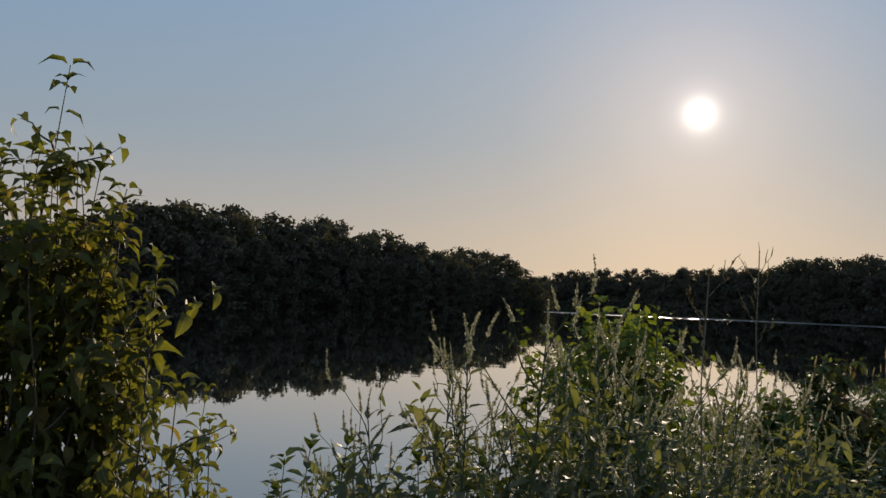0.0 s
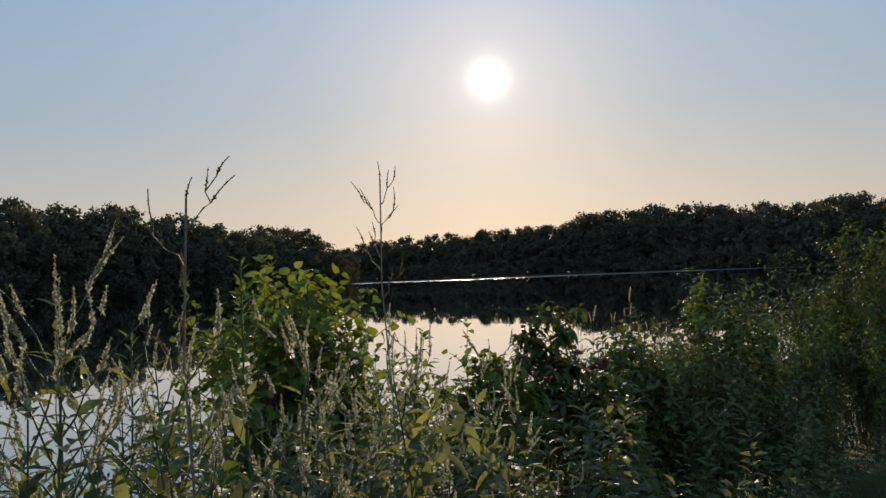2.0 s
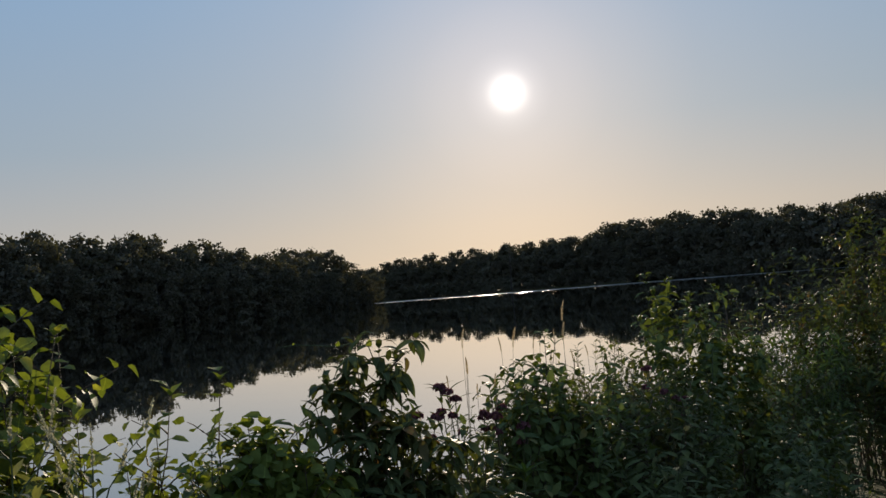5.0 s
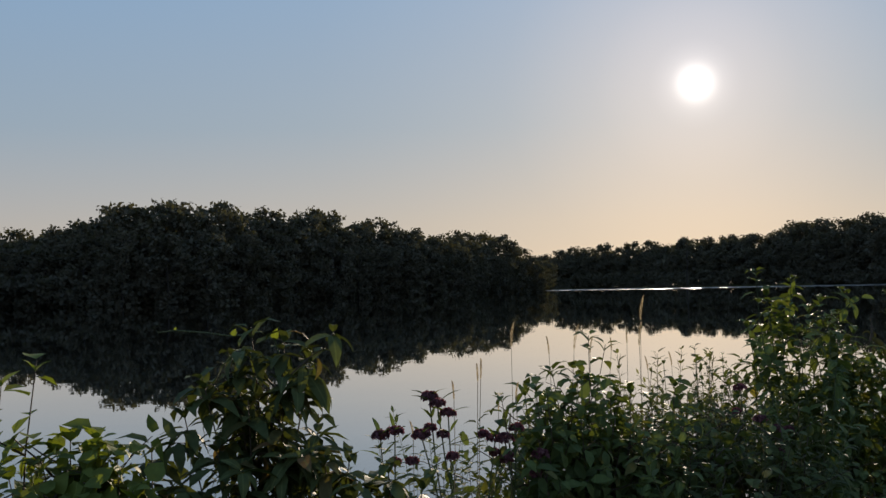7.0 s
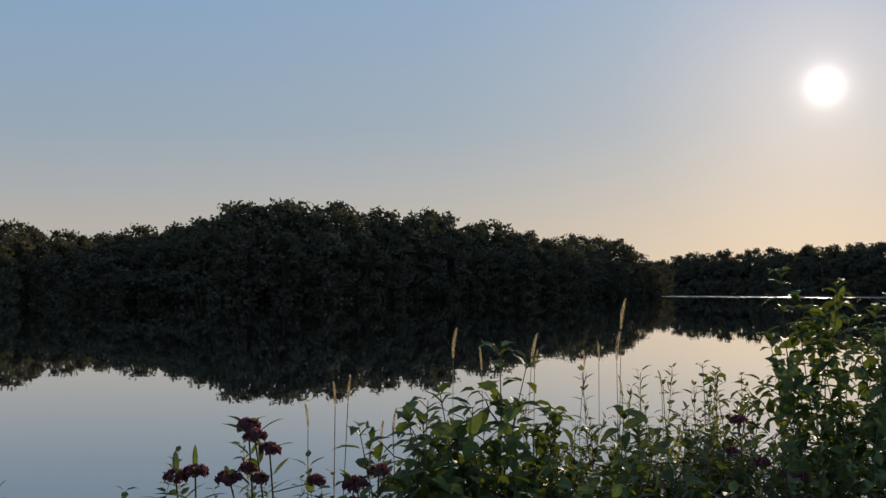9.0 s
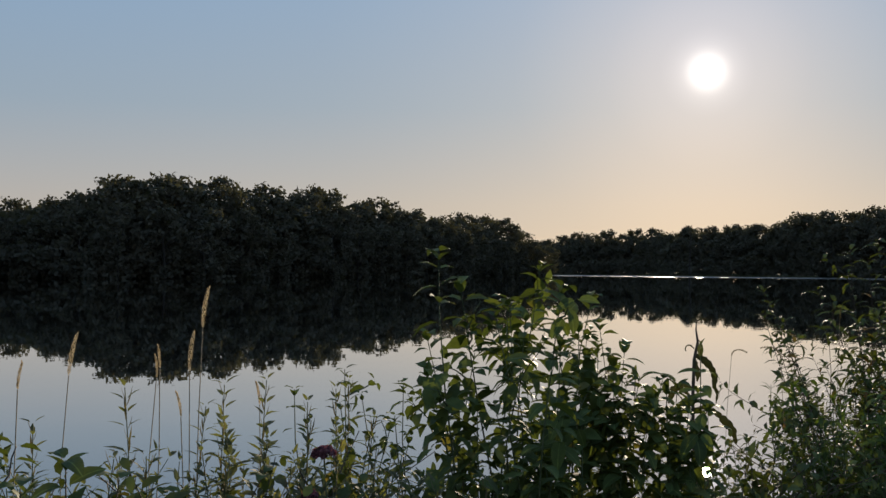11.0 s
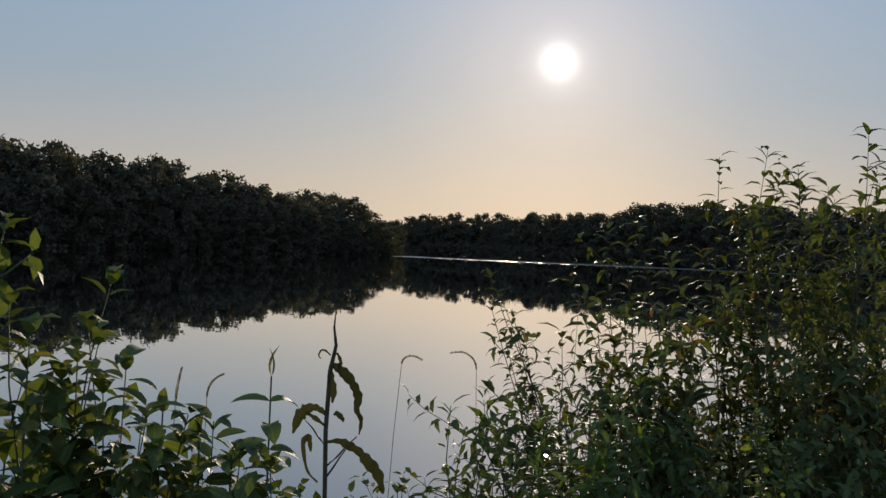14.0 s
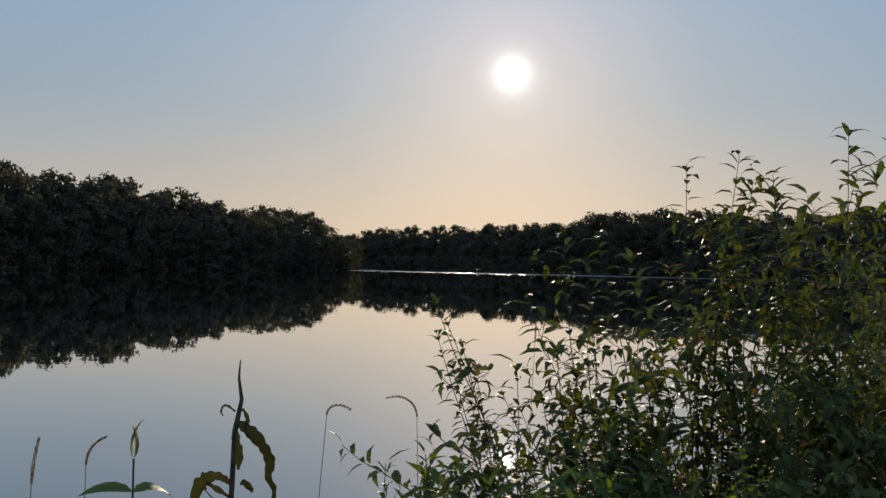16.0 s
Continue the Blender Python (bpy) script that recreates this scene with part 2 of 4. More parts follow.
def water_material():
    m, nodes, links, bsdf = material("lake_water")
    bsdf.inputs["Base Color"].default_value = (0.012, 0.016, 0.017, 1)
    bsdf.inputs["IOR"].default_value = 1.55
    tc = nodes.new("ShaderNodeTexCoord")
    # wind-ruffled water lies in a belt before the far shore
    sep = nodes.new("ShaderNodeSeparateXYZ")
    links.new(tc.outputs["Object"], sep.inputs[0])
    edge = nodes.new("ShaderNodeTexNoise")
    edge.inputs["Scale"].default_value = 0.02
    links.new(tc.outputs["Object"], edge.inputs[0])
    shift = nodes.new("ShaderNodeMath")
    shift.operation = "MULTIPLY_ADD"
    shift.inputs[1].default_value = 20
    links.new(edge.outputs[0], shift.inputs[0])
    slope = nodes.new("ShaderNodeMath")
    slope.operation = "MULTIPLY_ADD"
    slope.inputs[1].default_value = 0.95
    links.new(sep.outputs["X"], slope.inputs[0])
    links.new(sep.outputs["Y"], slope.inputs[2])
    links.new(slope.outputs[0], shift.inputs[2])
    belt = nodes.new("ShaderNodeMapRange")
    belt.inputs["From Min"].default_value = 287
    belt.inputs["From Max"].default_value = 306
    links.new(shift.outputs[0], belt.inputs[0])
    rough = nodes.new("ShaderNodeMapRange")
    rough.inputs["To Min"].default_value = 0.004
    rough.inputs["To Max"].default_value = 0.3
    links.new(belt.outputs[0], rough.inputs[0])
    links.new(rough.outputs[0], bsdf.inputs["Roughness"])
    ripples = nodes.new("ShaderNodeTexNoise")
    ripples.inputs["Scale"].default_value = 1.6
    ripples.inputs["Detail"].default_value = 3
    links.new(tc.outputs["Object"], ripples.inputs[0])
    swell = nodes.new("ShaderNodeTexNoise")
    swell.inputs["Scale"].default_value = 0.35
    swell.inputs["Detail"].default_value = 2
    links.new(tc.outputs["Object"], swell.inputs[0])
    b1 = nodes.new("ShaderNodeBump")
    b1.inputs["Strength"].default_value = 1
    b1.inputs["Distance"].default_value = 0.0006
    links.new(ripples.outputs[0], b1.inputs["Height"])
    b2 = nodes.new("ShaderNodeBump")
    b2.inputs["Strength"].default_value = 1
    b2.inputs["Distance"].default_value = 0.0017
    links.new(swell.outputs[0], b2.inputs["Height"])
    links.new(b1.outputs[0], b2.inputs["Normal"])
    links.new(b2.outputs[0], bsdf.inputs["Normal"])
    # clear coat added to brighten the reflection, over the water's slightly cloudy body
    bsdf.inputs["Coat Weight"].default_value = 1.0
    bsdf.inputs["Coat IOR"].default_value = 1.36
    links.new(rough.outputs[0], bsdf.inputs["Coat Roughness"])
    links.new(b2.outputs[0], bsdf.inputs["Coat Normal"])
    return m


WATER = water_material()

# ---------------------------------------------------------------- builders
rng = np.random.default_rng(7)


def mesh_of(name, verts, faces, mat, smooth=True):
    me = bpy.data.meshes.new(name)
    me.from_pydata([tuple(v) for v in verts], [], faces)
    me.materials.append(mat)
    if smooth:
        me.polygons.foreach_set("use_smooth", [True] * len(me.polygons))
    return me


def part(name, me, parent, m=None, label=""):
    ob = new(name, me)
    ob.parent = parent
    if m is not None:
        ob.matrix_basis = m
    if label:
        ob["label"] = label
    return ob


def thing(name, x, y, z, label, category, group="", kind=""):
    ob = new(name)
    ob.location = (x, y, z)
    ob.empty_display_size = 0.1
    return tagged(ob, label, category, group, kind)


def blade(length, width, droop=0.25, fold=0.25, twist=0.0, widest=0.4, rows=5, wave=0.0):
    """One leaf along +y, its face up: verts and faces. Folded along the midrib and bent down to the tip."""
    verts, faces = [], []
    p, q = 0.62, 0.62 * (1 - widest) / widest
    top = widest ** p * (1 - widest) ** q
    steps = [0.0, 0.2, 0.56, 1.0] if rows == 3 else [i / rows for i in range(rows + 1)]
    if rows > 4:
        steps[1] *= 0.75
    for i, s in enumerate(steps):
        w = width * 0.5 * s ** p * (1 - s) ** q / top
        a = droop * 1.6 * s
        y = length * (s if abs(droop) < 1e-3 else math.sin(a) / (droop * 1.6))
        z = 0 if abs(droop) < 1e-3 else -length * (1 - math.cos(a)) / (droop * 1.6)
        t = twist * s
        lift = fold * w * (1 + wave * math.sin(7 * s))
        for side in ((0,) if i in (0, rows) else (-1, 0, 1)):
            px, pz = side * w, (lift if side else 0)
            verts.append((px * math.cos(t) - pz * math.sin(t), y, z + px * math.sin(t) + pz * math.cos(t)))
    faces += [(0, 2, 1), (0, 3, 2)]
    for i in range(rows - 2):
        for k in (0, 1):
            a = 1 + i * 3 + k
            faces.append((a, a + 1, a + 4, a + 3))
    a, tip = 1 + (rows - 2) * 3, 1 + (rows - 1) * 3
    faces += [(a, a + 1, tip), (a + 1, a + 2, tip)]
    return np.array(verts), faces


def merged(pieces):
    """One list of verts and faces from many pieces of (verts, faces)."""
    vs, fs, n = [], [], 0
    for v, f in pieces:
        vs.append(v)
        fs.extend(tuple(i + n for i in face) for face in f)
        n += len(v)
    return np.concatenate(vs), fs


def moved(piece, m, scale=1.0):
    r = np.array(m.to_3x3())
    return (piece[0] * scale) @ r.T + np.array(m.translation), piece[1]


def tube(points, r0, r1, sides=5):
    verts, faces = [], []
    pts = [Vector(p) for p in points]
    n = len(pts)
    for i, p in enumerate(pts):
        way = (pts[min(i + 1, n - 1)] - pts[max(i - 1, 0)]).normalized()
        a = way.orthogonal().normalized()
        b = way.cross(a)
        r = r0 + (r1 - r0) * i / (n - 1)
        for k in range(sides):
            c = 2 * math.pi * k / sides
            verts.append(p + a * (r * math.cos(c)) + b * (r * math.sin(c)))
    for i in range(n - 1):
        for k in range(sides):
            a, b = i * sides + k, i * sides + (k + 1) % sides
            faces.append((a, b, b + sides, a + sides))
    return np.array([tuple(v) for v in verts]), faces


def bent(base, tip, sag=0.1, n=9, jitter=0.01):
    """Points of a stem from base to tip, bowed to one side."""
    base, tip = Vector(base), Vector(tip)
    side = Vector((rng.normal(), rng.normal(), 0)).normalized() * sag * (tip - base).length
    out = []
    for i in range(n):
        s = i / (n - 1)
        out.append(base.lerp(tip, s) + side * math.sin(math.pi * s) * 0.5
                   + Vector(rng.normal(0, jitter, 3)) * (0 < i < n - 1))
    return out


def along(pts, s):
    f = s * (len(pts) - 1)
    i = min(int(f), len(pts) - 2)
    return pts[i].lerp(pts[i + 1], f - i), (pts[i + 1] - pts[i]).normalized()


def leaf_pose(at, way, face=Vector((0, 0, 1))):
    """A pose with +y along way and +z near face."""
    y = way.normalized()
    x = y.cross(face)
    x = x.normalized() if x.length > 1e-4 else y.orthogonal().normalized()
    z = x.cross(y)
    return Matrix(((x.x, y.x, z.x, at.x), (x.y, y.y, z.y, at.y), (x.z, y.z, z.z, at.z), (0, 0, 0, 1)))


def unit():
    v = Vector(rng.normal(0, 1, 3))
    return v.normalized()


# ---------------------------------------------------------------- the lie of the land
WATER_Z = -0.35
HEADING = radians(23.0)
AHEAD = Vector((math.sin(HEADING), math.cos(HEADING), 0))
LAKEWARD = Vector((-math.cos(HEADING), math.sin(HEADING), 0))
# degrees to the right of the sun, metres to the far waterline, and height of the woods' skyline there
SHORE = ((-180, 60, 12), (-75, 90, 13), (-50, 130, 13), (-42, 170, 12.5), (-38, 200, 12.5), (-35, 195, 13.2), (-32, 190, 17.5), (-28, 195, 18.3),
         (-21, 235, 18.3), (-16, 260, 17.3), (-11, 325, 16.6), (-9.6, 335, 13), (-9.0, 420, 14), (-5, 400, 16), (0, 350, 16),
         (4, 330, 17.5), (9, 300, 17.2), (15, 255, 14.4), (22, 210, 15), (30, 150, 14), (60, 90, 13), (180, 60, 12))
CENTRE = Vector((1.5, 3.5, 0))


def shore_at(az):
    a, d, h = zip(*SHORE)
    return np.interp(az, a, d), np.interp(az, a, h)


def bank(x, y):
    """Metres from the path's line towards the lake."""
    return (x - 0.9) * LAKEWARD.x + (y - 2.2) * LAKEWARD.y


def ground_z(x, y):
    az = np.degrees(np.arctan2(x - CENTRE.x, y - CENTRE.y))
    far = shore_at(az)[0] - np.hypot(x - CENTRE.x, y - CENTRE.y)
    ahead = (x - 0.9) * AHEAD.x + (y - 2.2) * AHEAD.y
    near = bank(x, y) - 4.2 + 1.9 * np.clip((ahead - 5) / 3, 0, 1)
    inside = np.minimum(near, far)
    rise_near = np.clip((-near) / 2.4, 0, 1)
    rise_far = np.clip(-far / 12, 0, 1)
    up = np.where(near < far, rise_near * rise_near * (3 - 2 * rise_near) * 0.35, rise_far * 1.1)
    return WATER_Z + np.where(inside > 0, -np.clip(inside * 0.22, 0, 2.0), up)


def build_ground():
    line = [0.0]
    step = 0.45
    while line[-1] < 4500:
        line.append(line[-1] + step)
        if line[-1] > 14:
            step = min(step * 1.09, 400)
    line = np.array([-v for v in line[:0:-1]] + line)
    xs, ys = np.meshgrid(line + 1.5, line + 4.0)
    zs = ground_z(xs, ys)
    zs = zs + 0.03 * np.sin(xs * 2.1 + ys) * np.cos(ys * 1.7) * (zs > WATER_Z)
    n = len(line)
    verts = np.stack([xs.ravel(), ys.ravel(), zs.ravel()], 1)
    faces = [(i * n + k, i * n + k + 1, (i + 1) * n + k + 1, (i + 1) * n + k) for i in range(n - 1) for k in range(n - 1)]
    ob = new("ground", mesh_of("ground", verts, faces, SOIL))
    tagged(ob, "dark turf and soil of the lake's bank and bed", "ground", kind="structure")


build_ground()
lake = new("water", mesh_of("water", [(-900, -700, 0), (900, -700, 0), (900, 900, 0), (-900, 900, 0)], [(0, 1, 2, 3)], WATER))
lake.location.z = WATER_Z
tagged(lake, "still lake water that mirrors the evening sky", "water", kind="structure")

# ---------------------------------------------------------------- woods on the far shore
def spray():
    """A small ragged tuft of leaves: two bent triangles."""
    v = np.array([(0, -0.5, 0), (0.36, 0.05, 0.13), (0.02, 0.55, -0.05), (-0.33, 0.1, 0.1)])
    return v, [(0, 1, 2), (0, 2, 3)]


def crown_mesh(name, height, width, clumps, leaves):
    """A broadleaf crown: clumps of small leaf sprays, domed and uneven, dense inside and reaching low."""
    sprays = []
    base = spray()
    seed = Vector((height + width, width, clumps))
    for k in range(clumps):
        s = (k + rng.uniform(0, 1)) / clumps
        turn_ = rng.uniform(0, 6.283)
        profile = (0.66 + 0.34 * min(1, s / 0.35)) if s < 0.6 else math.cos((s - 0.6) / 0.4 * 1.32) ** 0.65
        d = Vector((math.cos(turn_), math.sin(turn_), s * 2.2))
        r = profile * (0.86 + 0.45 * noise.noise(d * 1.3 + seed)) * math.sqrt(rng.uniform(0.2, 1.0))
        c = Vector((d.x * width / 2 * r, d.y * width / 2 * r, height * (0.06 + 0.88 * s)))
        size = rng.uniform(0.8, 1.6) * width / 9
        for _ in range(leaves):
            u = unit()
            at = c + Vector((u.x, u.y, u.z * 0.72)) * size * rng.uniform(0.2, 1.0)
            sprays.append(moved(base, leaf_pose(at, unit(), unit()), rng.uniform(0.4, 0.85)))
    return mesh_of(name, *merged(sprays), LEAF_TREE)


def trunk_mesh(name, height):
    pts = bent((0, 0, -0.4), (rng.normal(0, 0.3), rng.normal(0, 0.3), height * 0.72), 0.06, 7, 0.05)
    pieces = [tube(pts, height * 0.018, height * 0.005, 6)]
    for k in range(7):
        p, w = along(pts, 0.35 + 0.09 * k)
        a = 2.4 * k
        out = p + Vector((math.cos(a), math.sin(a), 0.9)) * height * 0.17
        pieces.append(tube(bent(p, out, 0.15, 4, 0.03), height * 0.007, height * 0.002, 4))
    return mesh_of(name, *merged(pieces), BARK)


def build_woods():
    kinds = []
    for k, (w, clumps) in enumerate(((10.5, 90), (10, 84), (11.5, 96), (9.5, 80), (10.5, 86), (9, 76))):
        t = thing("tree", 0, -600 - 20 * k, 0, "dark broadleaf woodland tree on the far shore", "tree", "trees of the far shore")
        part("trunk", trunk_mesh("trunk", 15), t)
        part("crown", crown_mesh("crown", 15, w, clumps, 32), t)
        kinds.append(t)
    placed = 0
    for row, (back, share) in enumerate(((1.5, 0.84), (8, 1.02), (16, 1.06))):
        az = -58.0
        while az < 50:
            d, h = shore_at(az)
            d = float(d) + back + rng.uniform(-2, 2)
            az += math.degrees(6.6 / d) * rng.uniform(0.75, 1.25)
            a = radians(az)
            x, y = CENTRE.x + d * math.sin(a), CENTRE.y + d * math.cos(a)
            s = float(h) * share * (rng.uniform(0.9, 1.03) if az < -9.5 else rng.uniform(0.82, 1.06)) / 14.65
            src = kinds[int(rng.integers(len(kinds)))]
            m = Matrix.LocRotScale((x, y, float(ground_z(x, y)) - 0.2), Euler((0, 0, rng.uniform(0, 6.28))), None)
            if placed < len(kinds):
                src = kinds[placed]
                src.matrix_basis = m
                ob = src
            else:
                ob = copy_thing(src, m)
            wide = s * rng.uniform(0.95, 1.3)
            ob.scale = (wide, wide, s)
            placed += 1
    # thickets at the water's edge
    base = spray()
    sprays = []
    for az in np.arange(-58, 50, 0.07):
        d = float(shore_at(az)[0]) + rng.uniform(-1.5, 2.5)
        a = radians(az)
        c = Vector((CENTRE.x + d * math.sin(a), CENTRE.y + d * math.cos(a), WATER_Z + rng.uniform(0.0, 5.0) ** 1.0))
        for _ in range(36):
            sprays.append(moved(base, leaf_pose(c + unit() * rng.uniform(0.2, 1.6), unit(), unit()), rng.uniform(0.5, 1.1)))
    # understorey that closes the wood behind its edge
    for az in np.concatenate([np.arange(-58, -10, 0.14), np.arange(-10, 30, 0.08), np.arange(30, 50, 0.14)]):
        d = float(shore_at(az)[0]) + rng.uniform(6, 12)
        a = radians(az)
        c = Vector((CENTRE.x + d * math.sin(a), CENTRE.y + d * math.cos(a), rng.uniform(0.5, 10.0)))
        for _ in range(26):
            sprays.append(moved(base, leaf_pose(c + unit() * rng.uniform(0.3, 2.2), unit(), unit()), rng.uniform(1.1, 2.0)))
    # the depth of the wood, foliage behind foliage
    for az in np.arange(-58, 50, 0.055):
        d, h = shore_at(az)
        d = float(d) + rng.uniform(18, 26)
        a = radians(az)
        c = Vector((CENTRE.x + d * math.sin(a), CENTRE.y + d * math.cos(a), rng.uniform(0.03, 0.8) * float(h)))
        for _ in range(20):
            sprays.append(moved(base, leaf_pose(c + unit() * rng.uniform(0.3, 2.4), unit(), unit()), rng.uniform(1.5, 2.8)))
    ob = new("thicket", mesh_of("thicket", *merged(sprays), LEAF_TREE))
    tagged(ob, "dense dark bushes overhanging the far water's edge", "bushes", kind="stuff")


rng = np.random.default_rng(21)
build_woods()
rng = np.random.default_rng(7)

# ---------------------------------------------------------------- plants of the near bank
def leaf_set(name, mat, sizes, droop, fold, widest, rows=4, wave=0.0):
    """Several shapes of one kind of leaf, as pieces and as meshes to share."""
    out = []
    for k, (length, width) in enumerate(sizes):
        piece = blade(length, width, droop * (0.7 + 0.25 * k), fold, 0.25 * (k - 1), widest, rows, wave)
        coarse = blade(length, width, droop * (0.7 + 0.25 * k), fold, 0.25 * (k - 1), widest, 3, wave)
        out.append((piece, mesh_of(name, *piece, mat), coarse))
    return out, mat


def ground_at(x, y):
    return float(ground_z(x, y))


def hang_leaves(plant, spots, kinds, singles):
    """Sets the leaves nearest the path as leaves of their own, and the rest as one mass of foliage."""
    shapes, mat = kinds
    root = plant.location
    spots.sort(key=lambda q: bank(q[0].translation.x, q[0].translation.y))
    rest = []
    for i, (m, size) in enumerate(spots):
        k = int(rng.integers(len(shapes)))
        local = Matrix.Translation(-root) @ m
        if i < singles:
            part("leaf", shapes[k][1], plant, local @ Matrix.Diagonal((size, size, size, 1)))
        else:
            rest.append(moved(shapes[k][2], local, size))
    if rest:
        ob = part("foliage", mesh_of("foliage", *merged(rest), mat), plant)
        ob["kind"] = "stuff"


def leaves_along(spots, pts, start, gap, size, opposite=True, lift=0.5, spread=1.0, taper=0.55):
    length = sum((pts[i + 1] - pts[i]).length for i in range(len(pts) - 1))
    n = max(2, int(length * (1 - start) / gap))
    turn_ = rng.uniform(0, 6.283)
    for i in range(n + 1):
        s = start + (1 - start) * i / n
        p, w = along(pts, min(s, 0.999))
        turn_ += 1.571 + rng.normal(0, 0.25) if opposite else 2.4 + rng.normal(0, 0.3)
        a = w.orthogonal().normalized()
        b = w.cross(a)
        k = 1 - (1 - taper) * max(0, (s - 0.55) / 0.45)
        up = lift + 0.45 * max(0, (s - 0.88) / 0.12)
        for side in ((0, math.pi) if opposite else (0,)):
            c = turn_ + side + rng.normal(0, 0.2)
            way = (a * math.cos(c) + b * math.sin(c)) * spread + w * (up + rng.normal(0, 0.2)) + Vector((0, 0, rng.normal(0, 0.12)))
            face = (w + Vector((0, 0, 0.8)) + Vector(rng.normal(0, 0.28, 3)))
            spots.append((leaf_pose(p + way.normalized() * 0.006, way, face), size * k * rng.uniform(0.75, 1.12)))


def add_whorl(spots, pts, n, size):
    """A spreading, hanging rosette of leaves at a shoot's end."""
    p, w = along(pts, 0.97)
    turn_ = rng.uniform(0, 6.283)
    for k in range(n):
        c = turn_ + 6.283 * k / n + rng.normal(0, 0.25)
        way = Vector((math.cos(c), math.sin(c), rng.uniform(-0.75, 0.3)))
        spots.append((leaf_pose(p, way, Vector((0, 0, 1)) + unit() * 0.3), size * rng.uniform(0.85, 1.2)))


def shrub(name, label, category, root, tips, kinds, stem_mat, gap=0.05, size=1.0, singles=220, extra=10, branches=3,
          start=0.35, reach=0.22, gather=0.65, opposite=True, lift=0.15, drop=0.45, thick=0.006, group="", taper=0.55, whorl=0):
    """A many-stemmed shrub whose main shoots end at the given tips."""
    x, y = root
    plant = thing(name, x, y, ground_at(x, y) - 0.02, label, category, group)
    shoots = [Vector(t) for t in tips]
    for _ in range(extra):
        i, k = rng.integers(len(tips), size=2)
        t = Vector(tips[i]).lerp(Vector(tips[k]), rng.uniform(0.15, 0.85))
        t += Vector((rng.normal(0, 0.07), rng.normal(0, 0.07), -0.03 - drop * rng.uniform(0, 1) ** 1.6))
        shoots.append(t)
    spots, twigs = [], []
    for t in shoots:
        bx, by = t.x + (x - t.x) * gather + rng.normal(0, 0.04), t.y + (y - t.y) * gather + rng.normal(0, 0.04)
        pts = bent((bx, by, ground_at(bx, by) - 0.03), t, 0.09, 10, 0.008)
        part("stem", mesh_of("stem", *tube([p - plant.location for p in pts], thick, 0.001, 5), stem_mat), plant)
        leaves_along(spots, pts, start, gap, size, opposite, lift, taper=taper)
        for _ in range(branches):
            s = rng.uniform(max(start, 0.3), 0.95)
            p, w = along(pts, s)
            out = Vector((rng.normal(), rng.normal(), 0)).normalized()
            end = p + (out * 0.9 + w * rng.uniform(0.2, 0.9)) * reach * rng.uniform(0.6, 1.2)
            twig = bent(p, end, 0.2, 5, 0.004)
            twigs.append(tube([q - plant.location for q in twig], thick * 0.45, 0.001, 4))
            leaves_along(spots, twig, 0.2, gap * 0.8, size * 0.92, opposite, lift, taper=taper)
            add_whorl(spots, twig, whorl - 1, size)
        add_whorl(spots, pts, whorl, size * 1.1)
        p, w = along(pts, 0.985)
        c = rng.uniform(0, 6.283)
        for side in (0, math.pi):
            way = w * 1.1 + Vector((math.cos(c + side), math.sin(c + side), 0)) * 0.55
            spots.append((leaf_pose(p, way, Vector((-math.cos(c + side), -math.sin(c + side), 0.6))), size * taper * rng.uniform(0.7, 0.95)))
    if twigs:
        part("twig_mass", mesh_of("twig_mass", *merged(twigs), stem_mat), plant)["kind"] = "stuff"
    hang_leaves(plant, spots, kinds, singles)
    return plant


CURLED = leaf_set("curled_leaf", LEAF_CURLED, ((0.066, 0.03), (0.074, 0.033), (0.06, 0.03)), 1.05, 0.6, 0.42, 6)
BROAD = leaf_set("broad_leaf", LEAF_DOGWOOD, ((0.076, 0.036), (0.084, 0.039), (0.066, 0.034)), 0.6, 0.3, 0.42, 6)
POINTED = leaf_set("pointed_leaf", LEAF_BUTTON, ((0.064, 0.022), (0.07, 0.025), (0.058, 0.021)), 0.65, 0.3, 0.38, 6)
SMALL = leaf_set("small_leaf", LEAF_DOGWOOD, ((0.062, 0.032), (0.068, 0.03), (0.055, 0.031)), 0.55, 0.3, 0.45)
BRUSHY = leaf_set("brush_leaf", LEAF_BRUSH, ((0.062, 0.032), (0.068, 0.03), (0.055, 0.031)), 0.55, 0.3, 0.45)
HEART = leaf_set("heart_leaf", LEAF_VINE, ((0.066, 0.052), (0.074, 0.057), (0.058, 0.048)), 0.45, 0.22, 0.34, 6, 0.3)
NARROW = leaf_set("narrow_leaf", LEAF_WILLOW, ((0.09, 0.027), (0.1, 0.03), (0.078, 0.025)), 0.75, 0.3, 0.4, 5)
LANCED = leaf_set("lance_leaf", LEAF_ASTER, ((0.075, 0.019), (0.085, 0.022), (0.062, 0.017)), 0.6, 0.3, 0.42, 5)
LANCE = leaf_set("lance_leaf", LEAF_MILKWEED, ((0.075, 0.013), (0.085, 0.015), (0.065, 0.013)), 0.35, 0.3, 0.4, 4)

